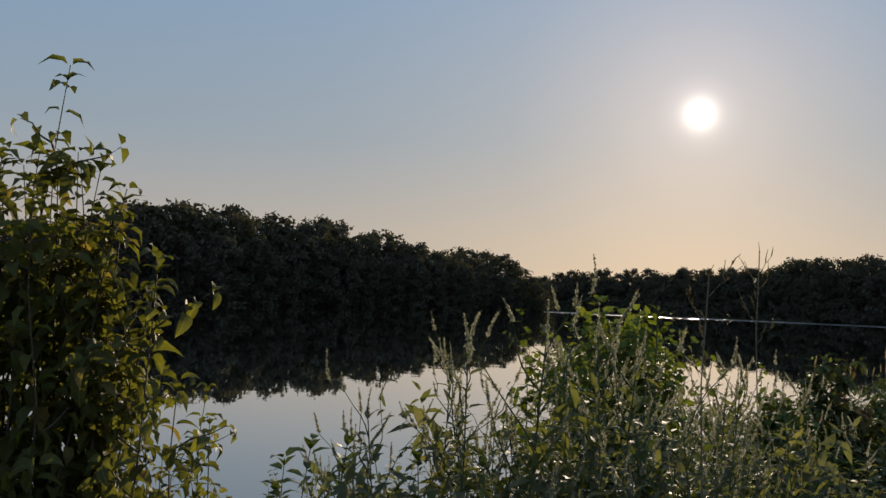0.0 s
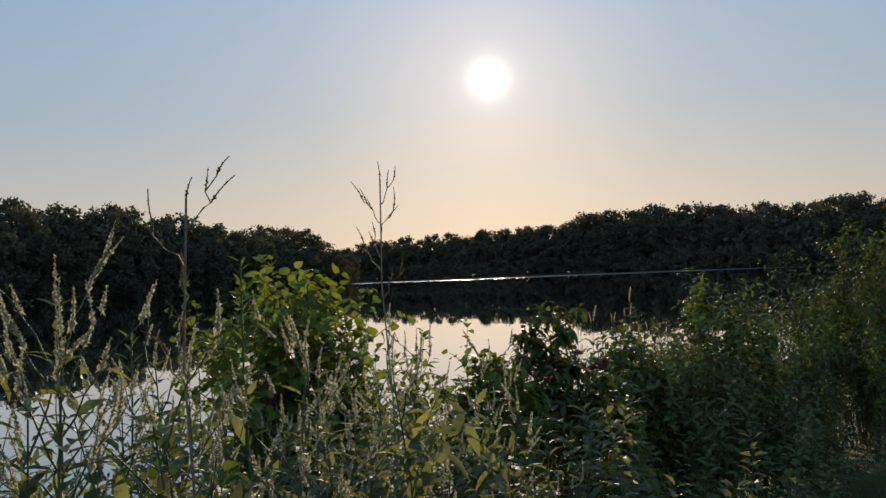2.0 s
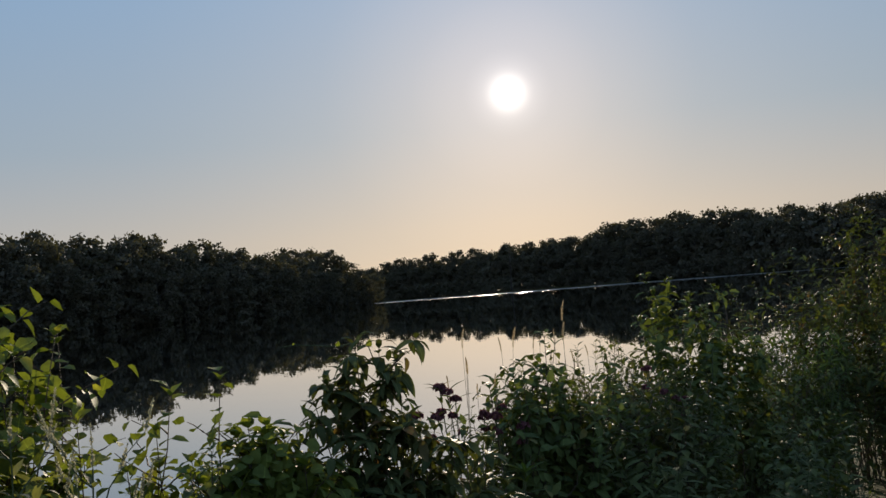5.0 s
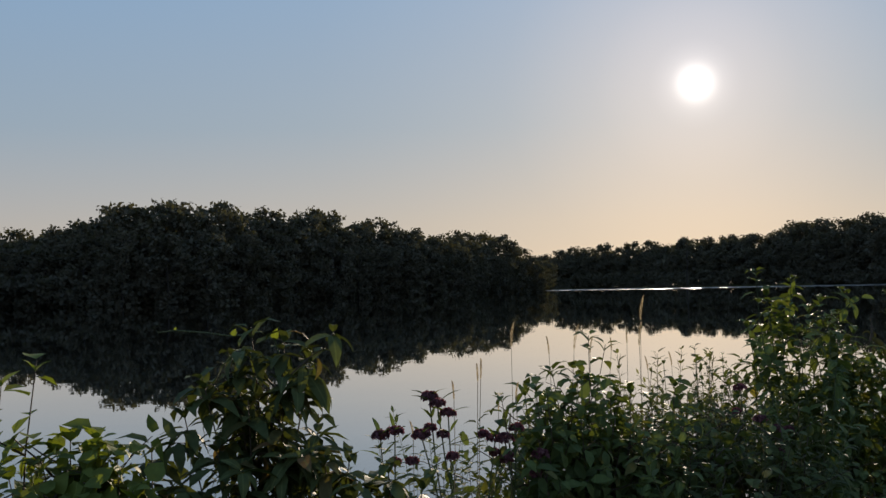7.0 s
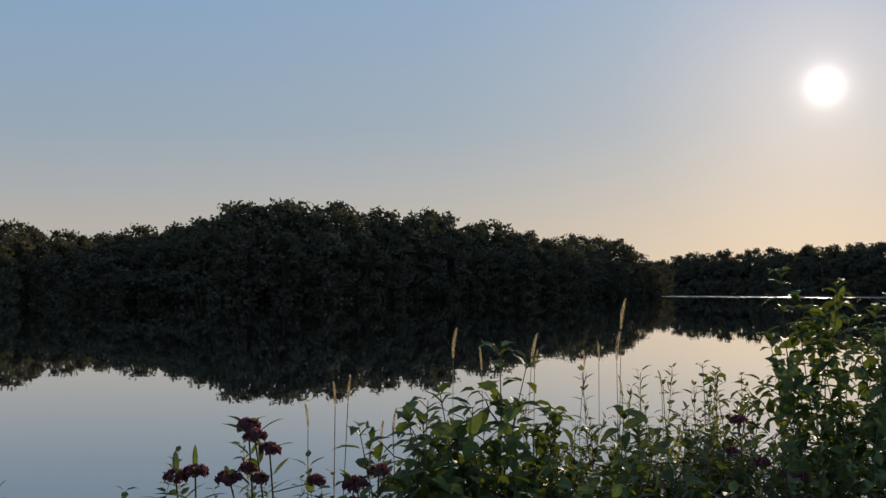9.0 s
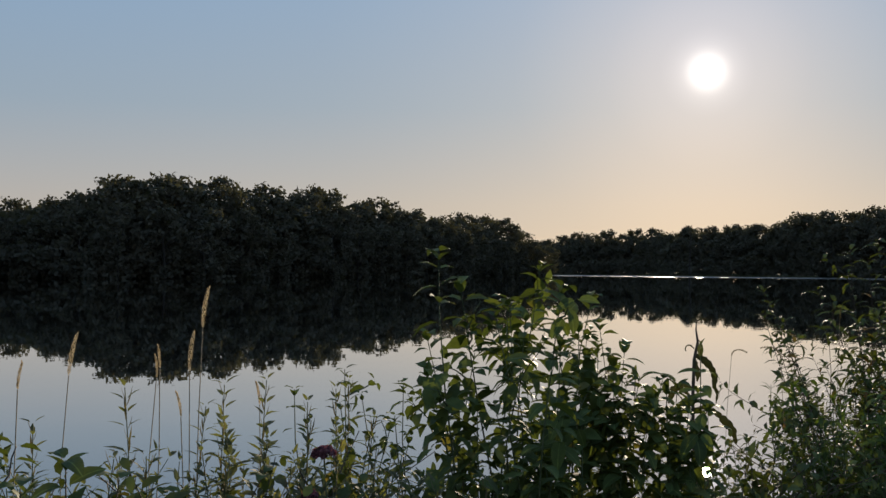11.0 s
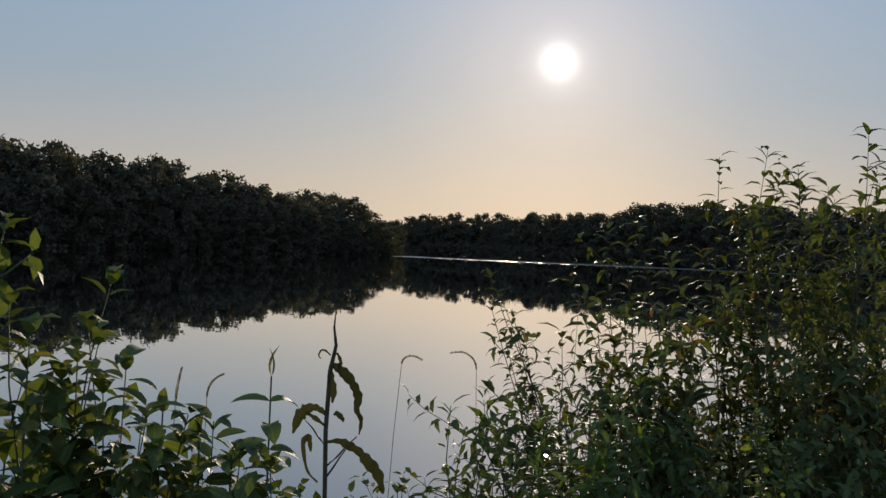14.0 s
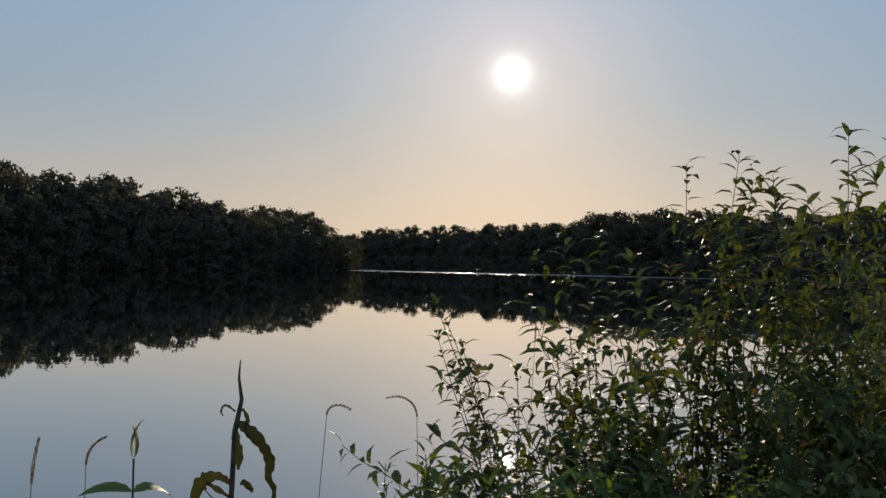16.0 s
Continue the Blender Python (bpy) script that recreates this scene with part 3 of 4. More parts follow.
# curled-leaf dogwood that stands tall beside the start of the path
shrub("dogwood", "tall green dogwood with drooping curled leaves beside the path", "shrub", (-1.45, 2.1),
      ((-1.215, 1.86, 2.04), (-1.35, 1.83, 1.83), (-1.26, 1.84, 1.86), (-1.23, 1.86, 1.84), (-1.20, 1.88, 1.87), (-1.15, 1.89, 1.86), (-1.04, 1.93, 1.66),
       (-1.12, 2.01, 1.59), (-1.23, 2.2, 1.49), (-1.47, 3.08, 1.31), (-1.46, 2.98, 1.17), (-1.35, 2.06, 1.73), (-1.32, 1.75, 1.78),
       (-1.18, 1.99, 1.77), (-1.49, 1.81, 1.8), (-1.49, 1.71, 1.75), (-1.67, 2.0, 1.7), (-1.37, 2.6, 1.4), (-1.39, 1.9, 1.82), (-1.27, 1.88, 1.8), (-1.22, 1.95, 1.74), (-1.13, 1.94, 1.74), (-1.18, 1.86, 1.84), (-1.3, 1.85, 1.84), (-1.24, 1.86, 1.83), (-1.1, 1.9, 1.8), (-1.36, 1.85, 1.86), (-1.42, 1.85, 1.84), (-1.06, 1.95, 1.6), (-1.02, 2.0, 1.42)),
      CURLED, STEM_BROWN, gap=0.046, size=1.0, singles=180, extra=28, branches=8, start=0.42, reach=0.12, drop=0.6, gather=0.5, taper=0.82, lift=0.25)

# arching broad-leaved weeds at the water's edge
for root, tips in (((-0.5, 2.2), ((-0.55, 2.15, 1.29), (-0.47, 2.15, 1.34), (-0.6, 2.2, 1.22), (-0.42, 2.2, 1.28))),
                   ((-0.3, 2.25), ((-0.36, 2.15, 1.36), (-0.24, 2.15, 1.38), (-0.3, 2.2, 1.31), (-0.2, 2.25, 1.32))),
                   ((-0.7, 2.3), ((-0.74, 2.25, 1.24), (-0.66, 2.2, 1.28), (-0.8, 2.3, 1.16))),
                   ((-0.85, 2.3), ((-0.8, 2.2, 1.29), (-0.88, 2.25, 1.24), (-0.7, 2.15, 1.31), (-0.92, 2.3, 1.17))),
                   ((-0.08, 2.35), ((-0.12, 2.2, 1.4), (-0.04, 2.3, 1.36), (0.02, 2.35, 1.3)))):
    shrub("boneset", "leafy green weed with paired arching leaves on the bank", "weed", root, tips, SMALL, STEM_GREEN, gap=0.032, size=1.05,
          singles=24, extra=4, branches=3, start=0.45, reach=0.1, gather=0.6, taper=0.7, lift=0.25, drop=0.25, thick=0.004, group="leafy weeds on the bank")

# scrambling vine over a low shrub
shrub("grapevine", "sprawling vine with broad yellow-green leaves over low brush", "vine", (-0.35, 4.75),
      ((-0.36, 4.4, 1.65), (-0.2, 4.52, 1.58), (-0.05, 4.73, 1.52), (-0.42, 4.3, 1.55), (-0.31, 4.61, 1.6), (-0.54, 4.29, 1.41),
       (-0.44, 4.88, 1.64), (-0.26, 4.88, 1.57), (-0.1, 4.84, 1.5), (-0.52, 4.78, 1.55), (-0.17, 4.89, 1.39),
       (-0.8, 4.98, 1.58), (-0.05, 4.8, 1.3), (-0.3, 4.7, 1.5), (-0.15, 4.65, 1.42)),
      HEART, STEM_BROWN, gap=0.03, size=0.9, singles=150, extra=44, branches=9, start=0.5, reach=0.18, opposite=False, lift=0.2, taper=0.7)
shrub("grapevine", "low trailing vine shoots with broad yellow-green leaves", "vine", (0.2, 4.85),
      ((0.12, 4.97, 1.34), (0.09, 4.93, 1.26), (0.18, 4.9, 1.18), (0.1, 4.7, 1.2), (0.24, 4.86, 1.16), (0.33, 4.88, 1.12), (0.3, 4.85, 1.14), (0.4, 4.9, 1.1), (0.28, 4.8, 1.08), (0.29, 4.83, 1.38)),
      HEART, STEM_BROWN, gap=0.032, size=0.86, singles=120, extra=12, branches=6, start=0.5, reach=0.11, opposite=False, lift=0.2, taper=0.8, drop=0.22)

shrub("grapevine", "rounded clump of yellow-green vine leaves over low brush", "vine", (0.4, 4.87),
      ((0.31, 4.85, 1.24), (0.34, 4.85, 1.26), (0.38, 4.86, 1.26), (0.42, 4.86, 1.23), (0.46, 4.87, 1.17), (0.44, 4.8, 1.1), (0.36, 4.78, 1.16), (0.48, 4.88, 1.1), (0.32, 4.8, 1.15)),
      HEART, STEM_BROWN, gap=0.014, size=0.8, singles=140, extra=18, branches=8, start=0.82, reach=0.1, opposite=False, lift=0.1, taper=0.85, drop=0.2)

shrub("dogwood", "low bushy dogwood with small drooping leaves beside the vine", "shrub", (0.34, 4.76),
      ((0.29, 4.72, 1.21), (0.33, 4.78, 1.22), (0.36, 4.83, 1.19), (0.4, 4.84, 1.11), (0.27, 4.62, 1.18), (0.36, 4.7, 1.14)),
      SMALL, STEM_BROWN, gap=0.04, size=0.9, singles=150, extra=10, branches=6, start=0.55, reach=0.1, drop=0.3, gather=0.7, taper=0.8)

# pointed-leaf shrub standing alone against the water
shrub("buttonbush", "upright shrub with dark pointed drooping leaves against the water", "shrub", (0.58, 5.15),
      ((0.57, 5.08, 1.42), (0.63, 5.1, 1.41), (0.675, 5.12, 1.37), (0.47, 5.0, 1.28), (0.43, 4.96, 1.22), (0.67, 5.16, 1.25),
       (0.54, 5.08, 1.37), (0.69, 5.1, 1.22), (0.58, 5.04, 1.29), (0.5, 5.02, 1.33), (0.45, 4.97, 1.12), (0.58, 5.0, 1.16), (0.64, 5.06, 1.33), (0.53, 5.0, 1.22)),
      POINTED, STEM_BROWN, gap=0.034, singles=290, extra=5, branches=5, start=0.7, reach=0.09, gather=0.75, drop=0.25, taper=0.95, lift=-0.1, whorl=5)
shrub("buttonbush", "low spreading shrub with pointed leaves in hanging rosettes", "shrub", (0.78, 5.15),
      ((0.72, 5.05, 1.19), (0.76, 5.08, 1.19), (0.83, 5.08, 1.17), (0.89, 5.1, 1.14), (0.8, 5.08, 1.14), (0.7, 5.0, 1.1), (0.78, 5.0, 1.04), (0.88, 5.15, 1.04)),
      POINTED, STEM_BROWN, gap=0.04, singles=150, extra=6, branches=4, start=0.65, reach=0.09, gather=0.6, drop=0.2, taper=0.95, lift=0.0, whorl=5)

# low brush beside the flowers
shrub("dogwood", "leafy green dogwood brush with rounded leaves on the bank", "shrub", (1.1, 6.3),
      ((1.07, 6.27, 1.34), (0.95, 6.05, 1.22), (0.98, 6.15, 1.25), (1.11, 6.35, 1.31), (1.31, 6.58, 1.14), (0.97, 6.08, 1.15),
       (1.03, 6.21, 1.22), (1.18, 6.32, 1.19), (1.23, 6.44, 1.15), (0.98, 6.05, 1.2), (1.12, 6.5, 1.18), (0.96, 6.0, 1.1)),
      BROAD, STEM_BROWN, gap=0.045, size=0.86, singles=170, extra=36, branches=7, start=0.55, reach=0.12, drop=0.4, taper=0.85)

# young broad-leaved dogwood with pale shoots
shrub("dogwood", "young dogwood with large bright green leaves and pale shoots", "shrub", (1.8, 7.8),
      ((1.59, 7.54, 1.52), (1.9, 7.47, 1.44), (1.76, 8.05, 1.49), (1.88, 8.17, 1.29), (1.79, 7.63, 1.37), (1.71, 7.62, 1.38), (1.55, 7.58, 1.32), (1.63, 7.6, 1.44),
       (1.93, 7.97, 1.28), (1.57, 7.5, 1.24), (1.87, 7.66, 1.31), (1.7, 7.85, 1.4), (1.82, 7.95, 1.37)),
      BROAD, STEM_GREEN, gap=0.044, size=1.1, singles=240, extra=14, branches=4, start=0.42, reach=0.15, gather=0.5, taper=0.7)
for tip in ((1.93, 8.0, 1.33), (2.0, 8.0, 1.27), (2.04, 8.0, 1.19), (2.1, 8.02, 1.18), (2.14, 8.03, 1.17), (2.07, 7.95, 1.14), (2.12, 8.0, 1.09),
            (2.17, 8.04, 1.12), (2.18, 8.06, 1.12), (1.97, 7.98, 1.23), (2.03, 7.92, 1.11), (2.22, 8.1, 1.1), (1.9, 7.98, 1.25), (2.08, 8.06, 1.14), (2.0, 8.08, 1.17), (2.15, 8.1, 1.1)):
    shrub("dogwood_shoot", "single young dogwood shoot with paired arching leaves", "shrub", (tip[0] - 0.09, tip[1] + 0.05), (tip,), BROAD, STEM_GREEN, gap=0.036, size=1.2,
          singles=40, extra=0, branches=3, start=0.5, reach=0.1, gather=1.0, taper=0.6, thick=0.0028, group="dogwood shoots")



def dogwood_sprig(x, y, top, size, turned):
    """One upright shoot: a folded pair of leaves at the tip over two spread, arching pairs."""
    z = ground_at(x, y)
    plant = thing("dogwood_shoot", x, y, z - 0.02, "single young dogwood shoot with paired arching leaves", "shrub", "dogwood shoots")
    pts = bent((0, 0, 0), (0.02, 0, top - z - 0.015), 0.03, 8, 0.003)
    part("stem", mesh_of("stem", *tube(pts, 0.0034, 0.0016, 5), STEM_GREEN), plant)
    for back, out, lift, k in ((0.0, 0.22, 1.0, 0.72), (0.045, 1.0, 0.3, 1.0), (0.085, 0.9, 0.1, 0.95), (0.13, 1.0, 0.2, 1.0), (0.19, 1.0, 0.1, 0.95)):
        p = pts[-1] - Vector((0.0, 0, back))
        turned += 1.35 if back > 0.05 else 0.2
        for side in (0, math.pi):
            c = turned + side + rng.normal(0, 0.12)
            way = Vector((math.cos(c) * out, math.sin(c) * out, lift))
            face = Vector((0, -0.35, 1)) if out > 0.5 else Vector((math.cos(c), math.sin(c), 0.2))
            part("leaf", BROAD[0][int(rng.integers(3))][1], plant, leaf_pose(p, way, face) @ Matrix.Diagonal((size * k, size * k, size * k, 1)))


dogwood_sprig(2.18, 8.16, 1.268, 0.95, 0.15)
dogwood_sprig(2.09, 8.05, 1.17, 0.9, 0.6)
dogwood_sprig(2.0, 8.12, 1.2, 0.85, 2.2)

shrub("dogwood", "low young dogwood shoots at the foot of the bank", "shrub", (1.38, 7.6),
      ((1.35, 7.55, 1.23), (1.39, 7.56, 1.17), (1.37, 7.46, 1.16), (1.50, 7.48, 1.13), (1.23, 7.52, 1.18)),
      BROAD, STEM_GREEN, gap=0.05, size=0.7, singles=90, extra=6, branches=2, start=0.4, reach=0.12)

# willow brush
shrub("willow", "tall willow bush with slender shoots and narrow leaves", "shrub", (3.6, 10.75),
      ((3.31, 10.5, 1.87), (3.49, 10.5, 1.9), (3.86, 10.5, 2.0), (3.56, 10.6, 1.8), (3.97, 10.75, 1.86), (3.62, 10.54, 1.74), (3.00, 10.50, 1.62),
       (2.9, 10.6, 1.58), (3.13, 10.41, 1.46), (3.73, 10.44, 1.72), (3.63, 10.34, 1.60),
       (3.37, 10.42, 1.65), (4.05, 10.66, 1.75), (4.31, 10.87, 1.8), (2.98, 10.3, 1.31), (3.26, 10.52, 1.50)),
      NARROW, STEM_BROWN, gap=0.026, size=1.08, singles=300, extra=26, branches=4, start=0.3, reach=0.24, opposite=False, lift=0.42, gather=0.62,
      thick=0.006, drop=0.6, taper=0.85)
shrub("willow", "slender willow with arching narrow-leaved shoots over the water", "shrub", (3.05, 10.3),
      ((2.46, 10.13, 1.4), (2.5, 10.14, 1.33), (2.55, 10.15, 1.26), (2.52, 10.16, 1.19), (2.6, 10.22, 1.14), (2.58, 10.2, 1.07), (2.68, 10.22, 1.1), (2.74, 10.2, 1.05)),
      NARROW, STEM_BROWN, gap=0.022, size=0.92, singles=180, extra=3, branches=3, start=0.25, reach=0.13, opposite=False, lift=0.6, gather=0.9, drop=0.15, taper=0.65)
shrub("willow", "leafy willow bush with broad narrow leaves standing in the reeds", "shrub", (3.05, 9.95),
      ((2.84, 9.9, 1.27), (2.93, 9.9, 1.3), (2.9, 9.85, 1.2), (3.0, 9.95, 1.26), (3.08, 9.9, 1.3), (3.16, 9.95, 1.27), (2.8, 9.85, 1.13), (3.02, 9.85, 1.12), (3.2, 9.9, 1.16)),
      NARROW, STEM_BROWN, gap=0.026, size=1.1, singles=220, extra=12, branches=4, start=0.35, reach=0.13, opposite=False, lift=0.35, gather=0.6, drop=0.4, taper=0.85)
shrub("aster", "low leafy aster with upright lance-shaped green leaves at the water's edge", "weed", (2.66, 9.2),
      ((2.44, 9.05, 1.07), (2.52, 9.12, 1.08), (2.6, 9.1, 1.06), (2.7, 9.12, 1.06), (2.8, 9.15, 1.08), (2.56, 9.0, 1.03), (2.68, 9.02, 1.02), (2.86, 9.2, 1.1), (2.75, 9.0, 1.04), (2.93, 9.2, 1.15)),
      LANCED, STEM_GREEN, gap=0.026, size=1.0, singles=220, extra=10, branches=3, start=0.4, reach=0.1, opposite=False, lift=0.8, gather=0.4, drop=0.25, taper=0.8)
shrub("willow", "low bushy willow with reddish narrow leaves beside the path", "shrub", (2.95, 9.85),
      ((2.48, 9.6, 0.95), (2.6, 9.7, 1.0), (2.72, 9.76, 1.02), (2.92, 9.85, 1.1), (3.12, 9.9, 1.15), (3.3, 9.55, 1.02)),
      NARROW, STEM_BROWN, gap=0.024, singles=160, extra=16, branches=6, start=0.4, reach=0.18, opposite=False, lift=0.8, drop=0.5)
shrub("willow", "broad willow thicket where the path bends away", "shrub", (5.0, 12.2),
      ((4.45, 11.53, 1.73), (4.75, 12.03, 1.68), (5.15, 12.33, 1.68), (5.45, 12.63, 1.58), (4.35, 11.83, 1.58), (5.05, 11.83, 1.48), (5.55, 12.13, 1.38), (5.85, 12.73, 1.48)),
      NARROW, STEM_BROWN, gap=0.03, singles=60, extra=80, branches=10, start=0.25, reach=0.32, opposite=False, lift=0.5, gather=0.4, drop=0.8)

shrub("willow", "dense green brush along the outer side of the path", "shrub", (4.3, 11.2),
      ((3.55, 10.13, 1.13), (3.95, 10.53, 1.28), (4.35, 10.93, 1.43), (4.65, 11.33, 1.48), (4.25, 10.63, 1.03), (3.85, 10.83, 1.48)),
      NARROW, STEM_BROWN, gap=0.03, singles=60, extra=34, branches=8, start=0.25, reach=0.28, opposite=False, lift=0.5, gather=0.4, drop=0.7)
shrub("dogwood", "dense leafy dogwood between the taller bushes", "shrub", (2.8, 9.5),
      ((2.72, 9.3, 0.85), (2.85, 9.45, 0.95), (2.95, 9.65, 1.02)),
      SMALL, STEM_BROWN, gap=0.04, singles=120, extra=16, branches=8, start=0.4, reach=0.16)
shrub("spicebush", "low young shrub with drooping yellow-green leaves", "shrub", (3.27, 9.25),
      ((3.25, 9.3, 1.09), (3.28, 9.24, 1.05), (3.2, 9.25, 0.98), (3.32, 9.22, 0.96)),
      HEART, STEM_GREEN, gap=0.035, size=0.6, singles=60, extra=3, branches=3, start=0.6, reach=0.08)

for root, height in (((2.35, 8.75), 0.92), ((1.95, 8.25), 0.98), ((2.15, 8.45), 0.95), ((1.25, 6.9), 1.03), ((1.05, 6.72), 1.06), ((1.45, 7.15), 1.04), ((0.92, 6.32), 1.03), ((1.12, 6.52), 1.07), ((1.32, 6.78), 1.08), ((3.55, 10.0), 1.0), ((3.9, 11.2), 1.2), ((4.7, 12.0), 1.5), ((5.6, 13.0), 1.5), ((6.6, 13.6), 1.5)):
    shrub("brush", "dense dark green brush filling the lake's bank", "shrub", root,
          [(root[0] + dx, root[1] + dy, height * k) for dx, dy, k in ((0, 0, 1), (0.3, 0.1, 0.95), (-0.3, 0.15, 0.92), (0.1, -0.3, 0.85), (0.2, 0.4, 0.95))],
          BRUSHY, STEM_BROWN, gap=0.058, size=1.1, singles=0, extra=15, branches=7, start=0.2, reach=0.24, drop=0.6 * height, gather=0.4, group="brush on the bank")


# ---------------------------------------------------------------- vervain, with its branched flower spikes
def flower_spike(length, bits, plump=0.0115):
    bow = rng.normal(0, 0.16, 2)

    def at(s):
        return Vector((bow[0] * length * s * s, bow[1] * length * s * s, length * s))
    pieces = [tube([at(0), at(0.35), at(0.7), at(1)], 0.001, 0.0006, 4)]
    bud = (spray()[0] * plump, spray()[1])
    for i in range(bits):
        s = (i + 0.5) / bits
        if rng.uniform() < 0.15:
            continue
        c = 2.4 * i
        way = Vector((math.cos(c), math.sin(c), 0.9)) + unit() * 0.4
        pieces.append(moved(bud, leaf_pose(at(0.08 + 0.9 * s), way), (1.25 - 0.75 * s) * rng.uniform(0.6, 1.4)))
    return merged(pieces)


def vervain_kind(height, candles, leafy, dry=False):
    plant = thing("vervain", 0, 0, 0, "weedy vervain with pale branched flower spikes" if not dry else "dry bare vervain stalk with thin branched spikes",
                  "weed", "vervain on the bank")
    mat = STEM_STRAW if dry else STEM_GREEN
    pts = bent((0, 0, -0.03), (rng.normal(0, 0.05) * leafy, rng.normal(0, 0.05) * leafy, height - 0.07), 0.05 if leafy else 0.015, 9, 0.006)
    part("stem", mesh_of("stem", *tube(pts, 0.0042 if leafy else 0.0024, 0.0015, 5), mat), plant)
    meshes = [mesh_of("flower_spike", *flower_spike(l, b, 0.011 if leafy else 0.006), SPIKE if leafy else DRY_SPIKE) for l, b in (((0.075, 30), (0.06, 26), (0.045, 20)) if leafy else ((0.045, 14), (0.036, 11), (0.028, 9)))]
    ends = [along(pts, 0.999)]
    for k in range(candles):
        p, w = along(pts, min(0.985, (0.74 if leafy else 0.86) + (0.25 if leafy else 0.13) * (k + rng.uniform(0, 0.8)) / candles))
        a = 2.4 * k + rng.uniform(-0.4, 0.4)
        out = Vector((math.cos(a), math.sin(a), 0))
        end = p + (out * 0.7 + Vector((0, 0, 1))) * rng.uniform(0.07, 0.17) * (1.0 if leafy else 0.38)
        twig = bent(p, end, 0.2, 6, 0.003)
        part("side_stem", mesh_of("side_stem", *tube(twig, 0.002 if leafy else 0.0013, 0.0008, 4), mat), plant)
        ends.append((end, (out * 0.35 + Vector((0, 0, 1))).normalized()))
        for i in (3, 4):
            if rng.uniform() < (0.5 if leafy else 0.8):
                ends.append((twig[i], (out * 0.5 + Vector((0, 0, 1)) + unit() * 0.45).normalized()))
    for p, w in ends:
        part("flower_spike", meshes[int(rng.integers(3))], plant, leaf_pose(p, w.orthogonal(), w) @ Matrix.Rotation(rng.uniform(0, 6.28), 4, "Z"))
    if leafy:
        spots = []
        leaves_along(spots, pts, 0.4, 0.032, 1.25, True, 0.4, taper=0.5)
        for k in range(12):
            p, w = along(pts, rng.uniform(0.5, 0.9))
            twig = bent(p, p + Vector((rng.normal(0, 0.1), rng.normal(0, 0.1), 0.12)), 0.2, 4, 0.004)
            leaves_along(spots, twig, 0.05, 0.03, 1.0, True, 0.5)
        bit = [q[2] for q in WEED[0]]
        part("foliage", mesh_of("foliage", *merged([moved(bit[int(rng.integers(3))], m, s) for m, s in spots]), LEAF_WEED), plant)["kind"] = "stuff"
    return plant


WEED = leaf_set("weed_leaf", LEAF_WEED, ((0.07, 0.022), (0.078, 0.026), (0.06, 0.021)), 0.4, 0.3, 0.38, 3, 0.4)


def strip(a, b):
    """A place by metres along the path's line and metres towards the lake."""
    return 0.9 + AHEAD.x * a + LAKEWARD.x * b, 2.2 + AHEAD.y * a + LAKEWARD.y * b


def plant_vervain():
    kinds = [vervain_kind(1.55, c, True) for c in (7, 9, 6, 10)] + [vervain_kind(1.7, 5, False, True), vervain_kind(1.7, 6, False, True)]
    used = set()

    def put(k, x, y, top):
        z = ground_at(x, y)
        tilt = 3 if k < 4 else 0.3
        m = pose(x, y, z, rng.normal(0, tilt), rng.normal(0, tilt), rng.uniform(0, 360))
        if k not in used:
            used.add(k)
            ob = kinds[k]
            ob.matrix_basis = m
        else:
            ob = copy_thing(kinds[k], m)
        s = (top - z) / (1.55 if k < 4 else 1.7)
        ob.scale = (s, s, s)

    for x, y, top in ((-0.53, 2.01, 1.56), (-0.44, 2.34, 1.51), (-0.29, 2.06, 1.61), (-0.2, 2.28, 1.61), (-0.59, 2.11, 1.42), (-0.7, 2.09, 1.34),
                      (-0.28, 2.16, 1.47), (-0.17, 2.18, 1.54)):
        put(int(rng.integers(4)), x, y, top)
    for k, x, y, top in ((4, 0.02, 2.21, 1.74), (5, 0.19, 3.14, 1.84)):
        put(k, x, y, top)
    for _ in range(34):
        a, b = rng.uniform(-0.8, 1.1), rng.uniform(0.75, 1.55)
        top = float(np.interp(a, (-0.8, -0.4, 0.2, 0.6, 1.1), (1.22, 1.45, 1.52, 1.36, 1.15))) - rng.uniform(0, 0.16)
        put(int(rng.integers(4)), *strip(a, b), top)
    for _ in range(12):
        put(int(rng.integers(4)), *strip(rng.uniform(0.3, 1.5), rng.uniform(1.0, 1.7)), rng.uniform(1.18, 1.42))
    for k in range(6):
        if k not in used:
            put(k, *strip(0.8, 1.3), 1.4)


plant_vervain()


# ---------------------------------------------------------------- goldenrod columns and palmate tufts
def goldenrod(x, y, top):
    z = ground_at(x, y)
    plant = thing("goldenrod", x, y, z - 0.02, "tall goldenrod stem closely set with narrow leaves", "weed", "goldenrod on the bank")
    pts = bent((0, 0, 0), (rng.normal(0, 0.03), rng.normal(0, 0.03), top - z), 0.03, 9, 0.004)
    part("stem", mesh_of("stem", *tube(pts, 0.005, 0.002, 5), STEM_GREEN), plant)
    spots = []
    leaves_along(spots, pts, 0.4, 0.009, 0.75, False, 0.55, taper=0.6)
    hang_leaves_local(plant, spots)


def hang_leaves_local(plant, spots):
    moved_spots = [(Matrix.Translation(plant.location) @ m, s) for m, s in spots]
    hang_leaves(plant, moved_spots, LANCE, 80)


